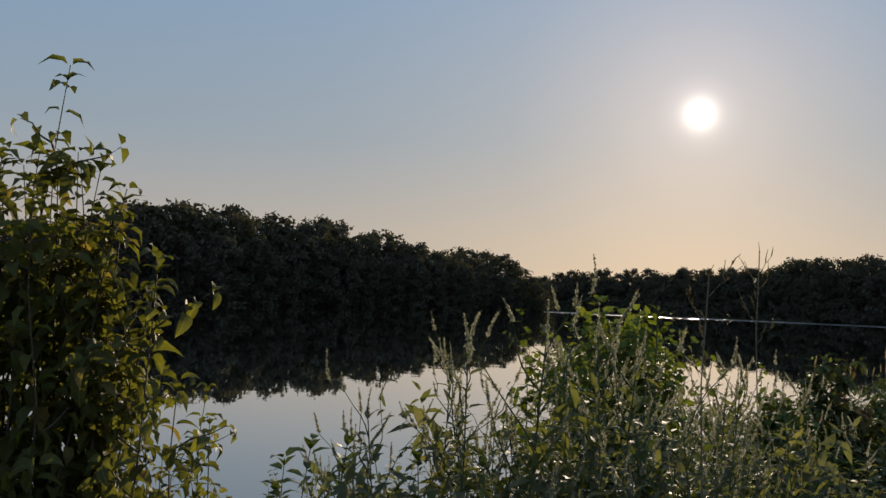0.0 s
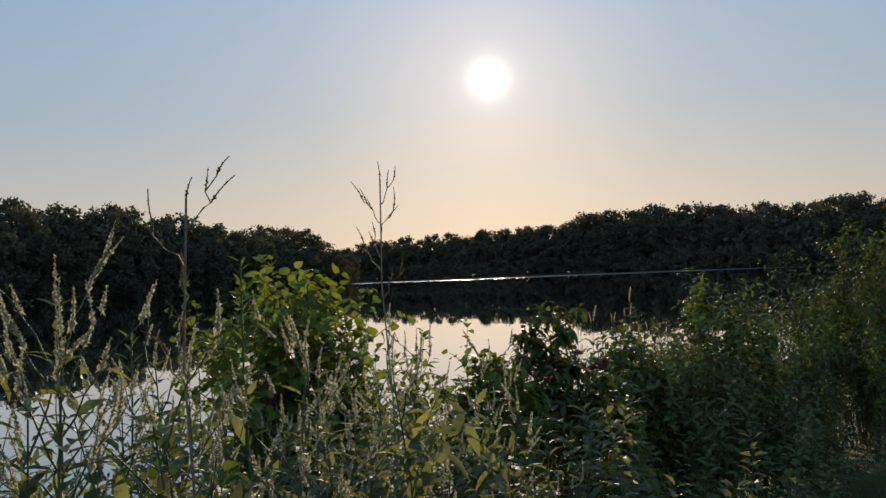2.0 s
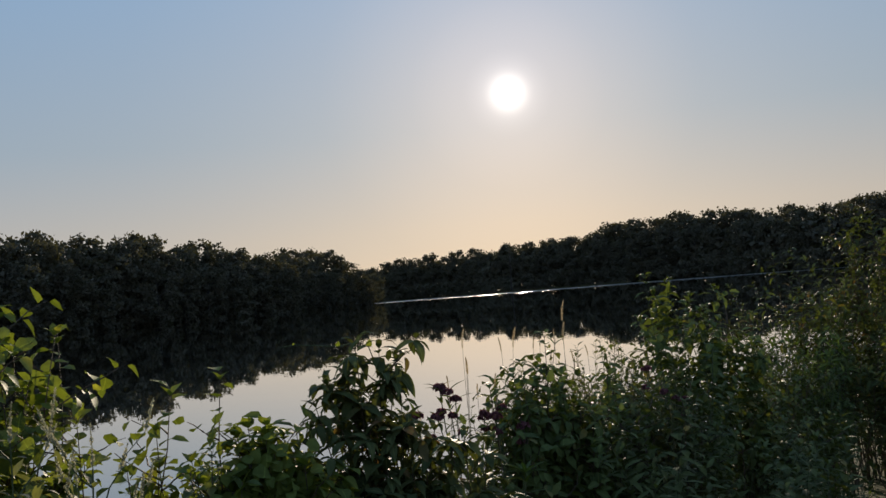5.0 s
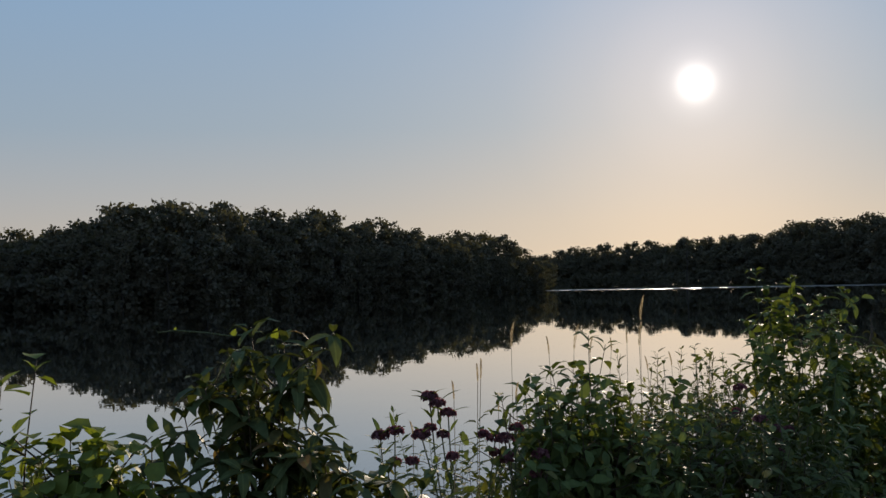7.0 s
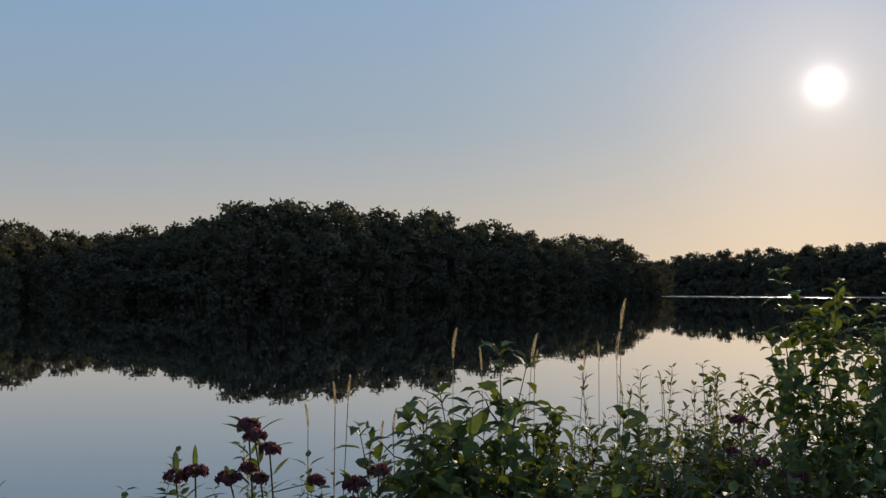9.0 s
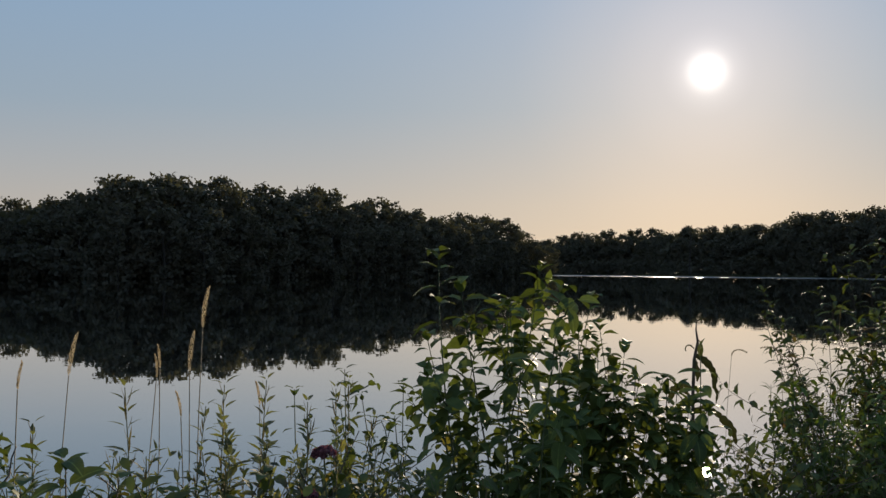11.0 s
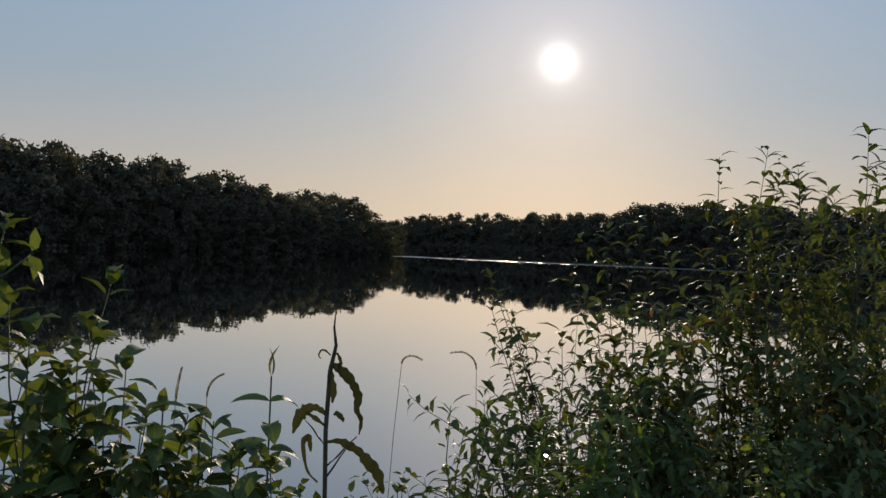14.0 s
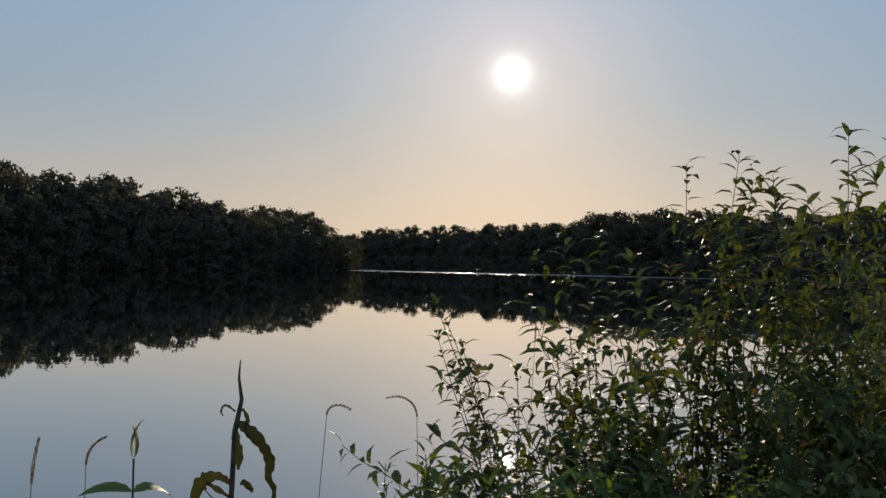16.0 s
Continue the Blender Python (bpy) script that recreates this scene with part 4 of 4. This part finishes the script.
def palmate_tuft(x, y, top):
    z = ground_at(x, y)
    plant = thing("goldenrod", x, y, z - 0.02, "bright green rosette of narrow leaves topping a weed", "weed", "goldenrod on the bank")
    pts = bent((0, 0, 0), (0.02, 0, top - z), 0.04, 7, 0.004)
    part("stem", mesh_of("stem", *tube(pts, 0.004, 0.002, 5), STEM_GREEN), plant)
    spots = []
    leaves_along(spots, pts, 0.55, 0.03, 0.9, True, 0.4, taper=0.9)
    for k in range(16):
        a = 2.4 * k
        way = Vector((math.cos(a), math.sin(a), 0.25 + 0.05 * k))
        spots.append((leaf_pose(pts[-1], way, Vector((0, 0, 1))), rng.uniform(0.8, 1.1)))
    hang_leaves_local(plant, spots)


goldenrod(-0.10, 2.97, 1.62)
goldenrod(-0.35, 3.12, 1.47)
goldenrod(-0.75, 2.3, 1.25)
for x, y, top in ((0.33, 4.28, 1.16), (0.5, 4.45, 1.06), (0.2, 4.2, 1.1), (0.62, 4.75, 1.0), (0.95, 5.6, 0.98)):
    palmate_tuft(x, y, top)


# ---------------------------------------------------------------- pink swamp milkweed
def umbel(radius):
    pieces = []
    floret = blade(0.011, 0.009, 0.5, 0.6, rows=3)
    for i in range(60):
        u = unit()
        u.z = abs(u.z) * 0.9 - 0.15
        at = Vector((u.x * radius, u.y * radius, u.z * radius * 0.75))
        for _ in range(3):
            pieces.append(moved(floret, leaf_pose(at, (u + unit() * 0.7), u), rng.uniform(0.7, 1.2)))
        if i % 3 == 0:
            pieces.append(tube([(0, 0, -radius * 0.6), tuple(at)], 0.0006, 0.0006, 3))
    return merged(pieces)


def milkweed(tips, root):
    x, y = root
    plant = thing("swamp_milkweed", x, y, ground_at(x, y) - 0.02, "swamp milkweed with dusky pink flower heads and narrow leaves", "wildflower",
                  "milkweed on the bank")
    spots = []
    for t in tips:
        t = Vector(t)
        pts = bent((x + rng.normal(0, 0.03), y + rng.normal(0, 0.03), plant.location.z), t, 0.06, 9, 0.005)
        part("stem", mesh_of("stem", *tube([p - plant.location for p in pts], 0.004, 0.0018, 5), STEM_GREEN), plant)
        leaves_along(spots, pts, 0.4, 0.055, 1.0, True, 0.45, taper=0.8)
        part("flower_head", mesh_of("flower_head", *umbel(rng.uniform(0.013, 0.019)), PINK), plant, Matrix.Translation(t - plant.location),
             "dusky pink flower head")
        p, w = along(pts, 0.93)
        for _ in range(1):
            off = Vector((rng.normal(0, 0.03), rng.normal(0, 0.03), rng.uniform(0.0, 0.03)))
            q = p + off
            part("stem", mesh_of("stem", *tube([p - plant.location, q - plant.location], 0.0015, 0.001, 4), STEM_GREEN), plant)
            part("flower_head", mesh_of("flower_head", *umbel(0.01), PINK), plant, Matrix.Translation(q - plant.location))
    hang_leaves(plant, spots, LANCE, 60)


milkweed(((0.71, 5.85, 1.21), (0.735, 5.83, 1.195), (0.76, 5.84, 1.17)), (0.76, 5.95))
milkweed(((0.6, 5.78, 1.12), (0.635, 5.79, 1.13)), (0.64, 5.87))
milkweed(((0.9, 6.02, 1.11), (0.88, 5.96, 1.09), (0.97, 5.97, 1.05)), (0.92, 6.03))
milkweed(((0.84, 6.04, 1.08), (0.7, 5.8, 1.12)), (0.8, 5.98))
milkweed(((1.5, 7.0, 1.12), (1.56, 6.95, 1.02), (1.62, 7.02, 0.98)), (1.56, 7.02))


# ---------------------------------------------------------------- grasses with seed heads
def grass_stalk(x, y, top, lean=(0.0, 0.0), head=0.07, nod=0.0, width=0.006, leafy=2, head_mat=SEED):
    z = ground_at(x, y)
    plant = thing("grass_stalk", x, y, z - 0.02, "slender grass stalk with a straw-coloured seed head", "grass", "seeding grasses on the bank")
    tip = Vector((lean[0], lean[1], top - z))
    pts = bent((0, 0, 0), tip, 0.03, 8, 0.003)
    w = (pts[-1] - pts[-2]).normalized()
    side = Vector((lean[0], lean[1], 0))
    side = side.normalized() if side.length > 0.01 else Vector((1, 0, 0))
    part("stem", mesh_of("stem", *tube(pts, 0.0018, 0.001, 4), STEM_STRAW), plant)
    bits = []
    grain = blade(0.0085, 0.003, 0.2, 0.5, rows=3)
    n = int(head * 1000)
    for i in range(n):
        s = i / n
        turn_ = nod * s
        at = tip + w * head * s * math.cos(turn_) + side * head * s * math.sin(turn_) - Vector((0, 0, head * nod * 0.35 * s * s))
        c = 2.4 * i
        out = Vector((math.cos(c), math.sin(c), 0.0))
        r = width * math.sin(math.pi * (0.12 + 0.8 * s)) * 0.4
        bits.append(moved(grain, leaf_pose(at + out * r * 0.5, w + out * 0.32 + side * nod * s, out), rng.uniform(0.6, 1.0)))
    part("seed_head", mesh_of("seed_head", *merged(bits), head_mat), plant)
    for _ in range(leafy):
        p, w2 = along(pts, rng.uniform(0.25, 0.6))
        a = rng.uniform(0, 6.28)
        v = blade(rng.uniform(0.18, 0.32), 0.006, rng.uniform(0.5, 1.0), 0.25, 0.4, 0.2, 6)
        part("grass_leaf", mesh_of("grass_leaf", *v, BLADE), plant,
             leaf_pose(p, Vector((math.cos(a) * 0.35, math.sin(a) * 0.35, 1)), Vector((math.cos(a), math.sin(a), 0.3))))


for x, y, top, head in ((0.77, 6.07, 1.25, 0.055), (0.79, 6.08, 1.25, 0.05), (0.73, 6.06, 1.2, 0.05), (0.84, 6.1, 1.18, 0.06), (0.91, 6.65, 1.28, 0.06),
                        (1.02, 6.69, 1.28, 0.05), (1.17, 7.06, 1.29, 0.05), (1.09, 7.14, 1.26, 0.05),
                        (0.66, 6.0, 1.1, 0.05), (0.8, 6.2, 1.15, 0.05), (0.86, 6.02, 1.12, 0.05), (1.3, 7.2, 1.2, 0.05), (1.25, 7.0, 1.2, 0.05)):
    grass_stalk(x + rng.normal(0, 0.02), y + 0.02, top, (rng.normal(0, 0.02), rng.normal(0, 0.02)), head, 0.15)
for x, y, top in ((0.717, 6.95, 1.29), (0.932, 7.0, 1.275), (1.157, 7.15, 1.37), (1.153, 7.1, 1.28)):
    grass_stalk(x, y, top, (0.01, 0.0), 0.088, 0.12, 0.017, 2)
grass_stalk(2.264, 9.08, 1.185, (0.04, 0.0), 0.06, 1.0, 0.007, 1, DRY_SPIKE)
grass_stalk(2.568, 9.26, 1.16, (-0.08, 0.0), 0.1, 0.8, 0.007, 1, DRY_SPIKE)
grass_stalk(1.92, 8.49, 1.14, (-0.01, 0.0), 0.08, 0.1, 0.008, 1, DRY_SPIKE)
grass_stalk(1.84, 8.82, 1.11, (0.03, 0.0), 0.08, 0.5, 0.007, 1, DRY_SPIKE)
grass_stalk(1.96, 8.55, 1.03, (-0.03, 0.0), 0.05, 0.8, 0.006, 1, DRY_SPIKE)
grass_stalk(2.8, 9.98, 1.29, (-0.02, 0.0), 0.05, 0.0, 0.006, 1, DRY_SPIKE)


# ---------------------------------------------------------------- thin upright willowherb between the bushes
def willowherb(x, y, top):
    z = ground_at(x, y)
    plant = thing("willowherb", x, y, z - 0.02, "slender willowherb with thin upright seed pods", "weed", "willowherb on the bank")
    pts = bent((0, 0, 0), (rng.normal(0, 0.03), rng.normal(0, 0.03), top - z), 0.05, 8, 0.004)
    tubes = [tube(pts, 0.003, 0.001, 4)]
    pods = []
    pod = blade(0.045, 0.0045, 0.1, 0.6, rows=3)
    for k in range(26):
        p, w = along(pts, 0.68 + 0.315 * k / 26)
        a = 2.4 * k
        pods.append(moved(pod, leaf_pose(p, Vector((math.cos(a) * 0.45, math.sin(a) * 0.45, 1)), Vector((math.cos(a), math.sin(a), 0))), rng.uniform(0.5, 1.0)))
    spots = []
    leaves_along(spots, pts, 0.3, 0.026, 0.95, True, 0.6, taper=0.45)
    for _ in range(8):
        p, w = along(pts, rng.uniform(0.45, 0.8))
        twig = bent(p, p + Vector((rng.normal(0, 0.07), rng.normal(0, 0.07), 0.17)), 0.15, 5, 0.003)
        tubes.append(tube(twig, 0.0016, 0.0008, 4))
        leaves_along(spots, twig, 0.1, 0.022, 0.7, True, 0.8)
    part("stem", mesh_of("stem", *merged(tubes), STEM_GREEN), plant)
    part("podded_top", mesh_of("podded_top", *merged(pods), DRY_SPIKE), plant)["kind"] = "stuff"
    bit = [q[2] for q in WEED[0]]
    part("foliage", mesh_of("foliage", *merged([moved(bit[int(rng.integers(3))], m, s) for m, s in spots]), LEAF_WEED), plant)["kind"] = "stuff"


for x, y, top in ((1.27, 7.18, 1.25), (1.32, 7.19, 1.26), (1.38, 7.31, 1.23), (1.44, 7.44, 1.24), (1.5, 7.35, 1.16), (1.14, 6.93, 1.26), (1.19, 7.05, 1.21),
                  (1.35, 7.05, 1.16), (1.42, 7.15, 1.18), (1.48, 7.2, 1.12), (1.28, 6.95, 1.12), (1.22, 6.85, 1.15), (1.38, 6.9, 1.05), (1.5, 7.1, 1.05),
                  (1.02, 6.78, 1.2), (1.1, 6.82, 1.14), (1.06, 6.7, 1.1), (1.3, 6.8, 1.06), (1.2, 6.72, 1.02), (1.4, 6.98, 1.12), (1.45, 6.85, 1.0), (1.34, 7.28, 1.2)):
    willowherb(x, y, top)
for _ in range(22):
    willowherb(*strip(rng.uniform(3.9, 5.1), rng.uniform(1.15, 1.75)), rng.uniform(0.98, 1.17))


# ---------------------------------------------------------------- withered stalk with hanging leaves
def withered_stalk():
    x, y = 2.175, 8.79
    z = ground_at(x, y)
    plant = thing("withered_stalk", x, y, z - 0.02, "withered dark dock stalk with curled hanging leaves", "weed")
    h = 1.33 - z
    pts = [Vector(p) for p in ((0, 0, 0), (0.005, 0, h * 0.5), (-0.005, 0, h * 0.8), (0.0, 0, h * 0.9), (0.012, 0, h * 0.945), (0.006, 0, h * 0.975), (0.008, 0, h))]
    part("stem", mesh_of("stem", *tube(pts[:4], 0.006, 0.006, 6), STEM_BROWN), plant)
    part("seed_tip", mesh_of("seed_tip", *tube(pts[3:], 0.0062, 0.0012, 6), STEM_BROWN), plant, None, "shrivelled brown tip")
    def strap(name, points, widths):
        """A limp leaf hanging along the points, cupped along its midrib."""
        verts, faces = [], []
        knots = np.arange(len(points))
        fine = np.linspace(0, len(points) - 1, 5 * len(points))
        track = np.array(points)
        soft = []
        for u in fine:
            i = min(int(u), len(points) - 2)
            f = u - i
            p0, p1, p2, p3 = track[max(i - 1, 0)], track[i], track[i + 1], track[min(i + 2, len(points) - 1)]
            soft.append(0.5 * (2 * p1 + (p2 - p0) * f + (2 * p0 - 5 * p1 + 4 * p2 - p3) * f * f + (3 * p1 - p0 - 3 * p2 + p3) * f ** 3))
        widths = np.interp(fine, knots, widths) * (1 + 0.16 * np.sin(fine * 9.0) + rng.normal(0, 0.06, len(fine)))
        points = [tuple(q) for q in soft]
        for i, (q, wd) in enumerate(zip(points, widths)):
            q = Vector(q)
            ahead = Vector(points[min(i + 1, len(points) - 1)]) - Vector(points[max(i - 1, 0)])
            side = ahead.cross(Vector((0, 1, 0))).normalized()
            for k in (-1, 0, 1):
                verts.append(q + side * (k * wd / 2) + Vector((0, 0.25 * wd * abs(k), 0)))
        for i in range(len(points) - 1):
            for k in (0, 1):
                a = i * 3 + k
                faces.append((a, a + 1, a + 4, a + 3))
        part(name, mesh_of(name, [tuple(v) for v in verts], faces, LEAF_WITHERED), plant)

    top = h
    strap("leaf", [(0.0, 0, top - 0.12), (0.02, -0.01, top - 0.128), (0.042, -0.014, top - 0.145), (0.06, -0.008, top - 0.17), (0.068, 0.004, top - 0.198),
                   (0.066, 0.0, top - 0.225), (0.076, 0.01, top - 0.25), (0.072, 0.015, top - 0.285)], (0.006, 0.022, 0.027, 0.019, 0.021, 0.013, 0.011, 0.003))
    strap("leaf", [(0.0, 0, top - 0.304), (0.03, -0.02, top - 0.297), (0.055, -0.03, top - 0.304), (0.08, -0.026, top - 0.318), (0.1, -0.03, top - 0.338), (0.125, -0.02, top - 0.37), (0.138, -0.01, top - 0.415)],
          (0.005, 0.014, 0.022, 0.018, 0.028, 0.026, 0.006))
    strap("leaf", [(0.0, 0, top - 0.245), (-0.018, -0.01, top - 0.228), (-0.035, -0.016, top - 0.222), (-0.055, -0.006, top - 0.232), (-0.072, 0, top - 0.25), (-0.086, 0.01, top - 0.29)],
          (0.005, 0.014, 0.018, 0.028, 0.026, 0.004))
    strap("leaf", [(0.0, 0, top - 0.1), (-0.012, -0.01, top - 0.088), (-0.024, 0, top - 0.09), (-0.03, 0.006, top - 0.102), (-0.026, 0.01, top - 0.11)], (0.003, 0.005, 0.004, 0.004, 0.002))
    strap("leaf", [(0.005, 0, top - 0.1), (0.018, -0.01, top - 0.095), (0.024, 0, top - 0.115), (0.022, 0.0, top - 0.13), (0.034, 0.01, top - 0.15)], (0.003, 0.006, 0.009, 0.005, 0.002))
    strap("leaf", [(0.012, 0, top - 0.24), (0.022, -0.01, top - 0.235), (0.034, -0.01, top - 0.245), (0.036, 0, top - 0.255)], (0.002, 0.014, 0.012, 0.002))
    strap("leaf", [(0.0, 0, top - 0.27), (-0.03, -0.02, top - 0.245), (-0.052, -0.02, top - 0.232)], (0.004, 0.012, 0.002))
    strap("leaf", [(-0.02, 0, top - 0.4), (-0.044, -0.01, top - 0.37), (-0.056, -0.01, top - 0.31), (-0.046, 0, top - 0.296), (-0.04, 0.005, top - 0.33)], (0.004, 0.006, 0.012, 0.016, 0.004))
    strap("leaf", [(0.0, 0, top - 0.12), (0.004, -0.012, top - 0.15), (0.012, -0.016, top - 0.18), (0.01, -0.01, top - 0.21)], (0.004, 0.016, 0.018, 0.004))
    for zz, a in ((0.74, 0.3), (0.77, 2.9), (0.72, 0.9)):
        end = Vector((math.cos(a) * 0.07, math.sin(a) * 0.05, h * zz + 0.07))
        part("side_stem", mesh_of("side_stem", *tube(bent((0, 0, h * zz), end, 0.1, 4, 0.002), 0.003, 0.0015, 5), STEM_BROWN), plant)


withered_stalk()


# ---------------------------------------------------------------- tendril reaching out of the pointed-leaf shrub
def tendril():
    plant = thing("tendril", 0.6, 5.12, 1.38, "pale green vine tendril reaching out sideways with tiny leaves", "vine")
    pts = [Vector(p) for p in ((0.02, 0, -0.05), (0, 0, 0.015), (-0.03, 0, 0.03), (-0.08, -0.01, 0.022), (-0.13, -0.02, 0.03), (-0.19, -0.03, 0.036),
                               (-0.225, -0.03, 0.032), (-0.235, -0.03, 0.042), (-0.225, -0.03, 0.048))]
    part("stem", mesh_of("stem", *tube(pts, 0.0016, 0.0009, 5), STEM_GREEN), plant)
    for i, k in ((1, 0.3), (3, 0.24), (5, 0.13)):
        part("leaf", HEART[0][i % 3][1], plant, leaf_pose(pts[i], Vector((0.3, 0, 1)) + unit() * 0.4, Vector((0, -1, 0.3))) @ Matrix.Diagonal((k, k, k, 1)))


tendril()


# ---------------------------------------------------------------- low growth of the bank, and the mown path
def undergrowth():
    stations = ((-6, 1.0), (-1.2, 1.05), (-0.9, 0.85), (-0.6, 1.12), (1.3, 1.18), (2.4, 1.08), (2.7, 0.95), (2.9, 0.85), (3.6, 0.9), (3.9, 1.12), (5.1, 1.16), (5.4, 0.95), (5.8, 0.6), (6.6, 0.6), (7.2, 0.8),
                (8.6, 0.9), (11, 1.1), (13, 0.8), (30, 0.6))
    sa, sh = zip(*stations)
    leaves, brush, tubes = [], [], []
    shapes = [q[2] for q in WEED[0]] + [q[2] for q in SMALL[0]]
    for i in range(1300):
        a = rng.uniform(-4, 14) if i < 1020 else rng.uniform(-1.2, 1.6)
        b = 0.66 + (2.9 if i < 1020 else 1.6) * rng.uniform(0, 1) ** 1.6
        if a > 5.3 and b > 1.7:
            continue
        if a > 10:
            b -= (a - 10) * 0.25
        x, y = strip(a, b)
        z = ground_at(x, y)
        top = min(float(np.interp(a, sa, sh)), 1.4) * rng.uniform(0.62, 1.0) * (1 - 0.12 * max(0, b - 1.5))
        top = top * (0.75 if b < 0.8 else 1.0)
        if top - z < 0.25:
            continue
        pts = bent((x, y, z - 0.03), (x + rng.normal(0, 0.16), y + rng.normal(0, 0.16), top), 0.2, 6, 0.006)
        tubes.append(tube(pts, 0.003, 0.001, 3))
        spots = []
        leaves_along(spots, pts, 0.45, 0.03, rng.uniform(1.0, 1.5), True, 0.4, taper=0.55)
        k = int(rng.integers(len(shapes)))
        (leaves if a < 2.7 else brush).extend(moved(shapes[k], m, s) for m, s in spots)
    ob = new("undergrowth", mesh_of("undergrowth", *merged(leaves), LEAF_WEED))
    tagged(ob, "tangle of pale green weeds covering the bank", "weeds", kind="stuff")
    ob = new("undergrowth", mesh_of("undergrowth", *merged(brush), LEAF_BRUSH))
    tagged(ob, "dark green undergrowth between the bushes of the bank", "weeds", kind="stuff")
    ob = new("weed_stems", mesh_of("weed_stems", *merged(tubes), STEM_GREEN))
    tagged(ob, "thin green stems of the bank's weeds", "weeds", kind="stuff")


def path_grass():
    tufts = []
    shapes = [blade(l, 0.006, d, 0.3, 0.3, 0.3, 3) for l, d in ((0.09, 0.6), (0.13, 0.9), (0.07, 0.4), (0.16, 1.1))]
    for _ in range(10000):
        a, b = rng.uniform(-1, 22) , rng.uniform(-4.5, 0.9)
        x, y = strip(a, b)
        z = ground_at(x, y)
        way = Vector((rng.normal(0, 0.4), rng.normal(0, 0.4), 1))
        tufts.append(moved(shapes[int(rng.integers(4))], leaf_pose(Vector((x, y, z - 0.01)), way, unit()), rng.uniform(0.7, 1.3)))
    tall = [blade(l, 0.007, d, 0.3, 0.3, 0.3, 3) for l, d in ((0.35, 0.8), (0.45, 1.0), (0.3, 0.5))]
    for _ in range(5200):
        a, b = rng.uniform(-2, 13), rng.uniform(0.6, 4.3)
        if a > 5.4:
            continue
        x, y = strip(a, b)
        z = ground_at(x, y)
        way = Vector((rng.normal(0, 0.3), rng.normal(0, 0.3), 1))
        tufts.append(moved(tall[int(rng.integers(3))], leaf_pose(Vector((x, y, z - 0.01)), way, unit()), rng.uniform(0.7, 1.25)))
    ob = new("grass", mesh_of("grass", *merged(tufts), BLADE))
    tagged(ob, "short rough grass of the path and the bank", "grass", kind="stuff")


def far_reeds():
    bits = []
    b = blade(1.0, 0.05, 0.3, 0.2, rows=3)
    for _ in range(2600):
        az = rng.choice([rng.uniform(-3.6, 5.5), rng.uniform(-9.0, -6.8)], p=[0.85, 0.15])
        d = float(shore_at(az)[0]) - 3 - 9 * rng.uniform(0, 1)
        a = radians(az)
        at = Vector((CENTRE.x + d * math.sin(a), CENTRE.y + d * math.cos(a), WATER_Z - 0.1))
        bits.append(moved(b, leaf_pose(at, Vector((rng.normal(0, 0.3), rng.normal(0, 0.3), 1)), unit()), rng.uniform(0.5, 1.0)))
    ob = new("reeds", mesh_of("reeds", *merged(bits), REED))
    tagged(ob, "pale reeds standing before the far shore", "reeds", kind="stuff")


def round_bush(x, y, height, width, label):
    t = thing("bush", x, y, ground_at(x, y) - 0.2, label, "bush")
    sprays = []
    base = spray()
    for _ in range(90):
        d = unit()
        d.z = abs(d.z)
        c = Vector((d.x * width / 2, d.y * width / 2, height * (0.12 + 0.8 * d.z))) * rng.uniform(0.55, 0.95)
        for _ in range(40):
            sprays.append(moved(base, leaf_pose(c + unit() * height * rng.uniform(0.03, 0.16), unit(), unit()), height * rng.uniform(0.04, 0.09)))
    part("crown", mesh_of("crown", *merged(sprays), LEAF_TREE), t)
    part("trunk", mesh_of("trunk", *tube([(0, 0, 0), (0.1, 0, height * 0.5)], height * 0.02, height * 0.01, 6), BARK), t)


def dead_tree():
    a = radians(-0.8)
    x, y = CENTRE.x + 352 * math.sin(a), CENTRE.y + 352 * math.cos(a)
    t = thing("dead_tree", x, y, ground_at(x, y) - 0.2, "bare grey dead tree rising out of the far woods", "tree")
    pts = bent((0, 0, 0), (0.4, 0, 16.2), 0.03, 8, 0.1)
    part("trunk", mesh_of("trunk", *tube(pts, 0.3, 0.06, 6), BARK), t)
    for k in range(9):
        p, w = along(pts, 0.55 + 0.045 * k)
        c = 2.4 * k
        part("limb", mesh_of("limb", *tube(bent(p, p + Vector((math.cos(c) * 1.3, math.sin(c) * 1.3, 2.0)), 0.15, 5, 0.05), 0.08, 0.03, 4), BARK), t)


dead_tree()
undergrowth()
path_grass()
far_reeds()
round_bush(CENTRE.x - 12.0, CENTRE.y + 341, 5.5, 7.5, "rounded bush on the far shore's reed bed")
round_bush(CENTRE.x + 25.0, CENTRE.y + 62, 4.2, 5.0, "rounded green bush beside the lake's grassy bank")
round_bush(CENTRE.x + 33.0, CENTRE.y + 70, 3.4, 6.0, "broad green bush beside the lake's grassy bank")
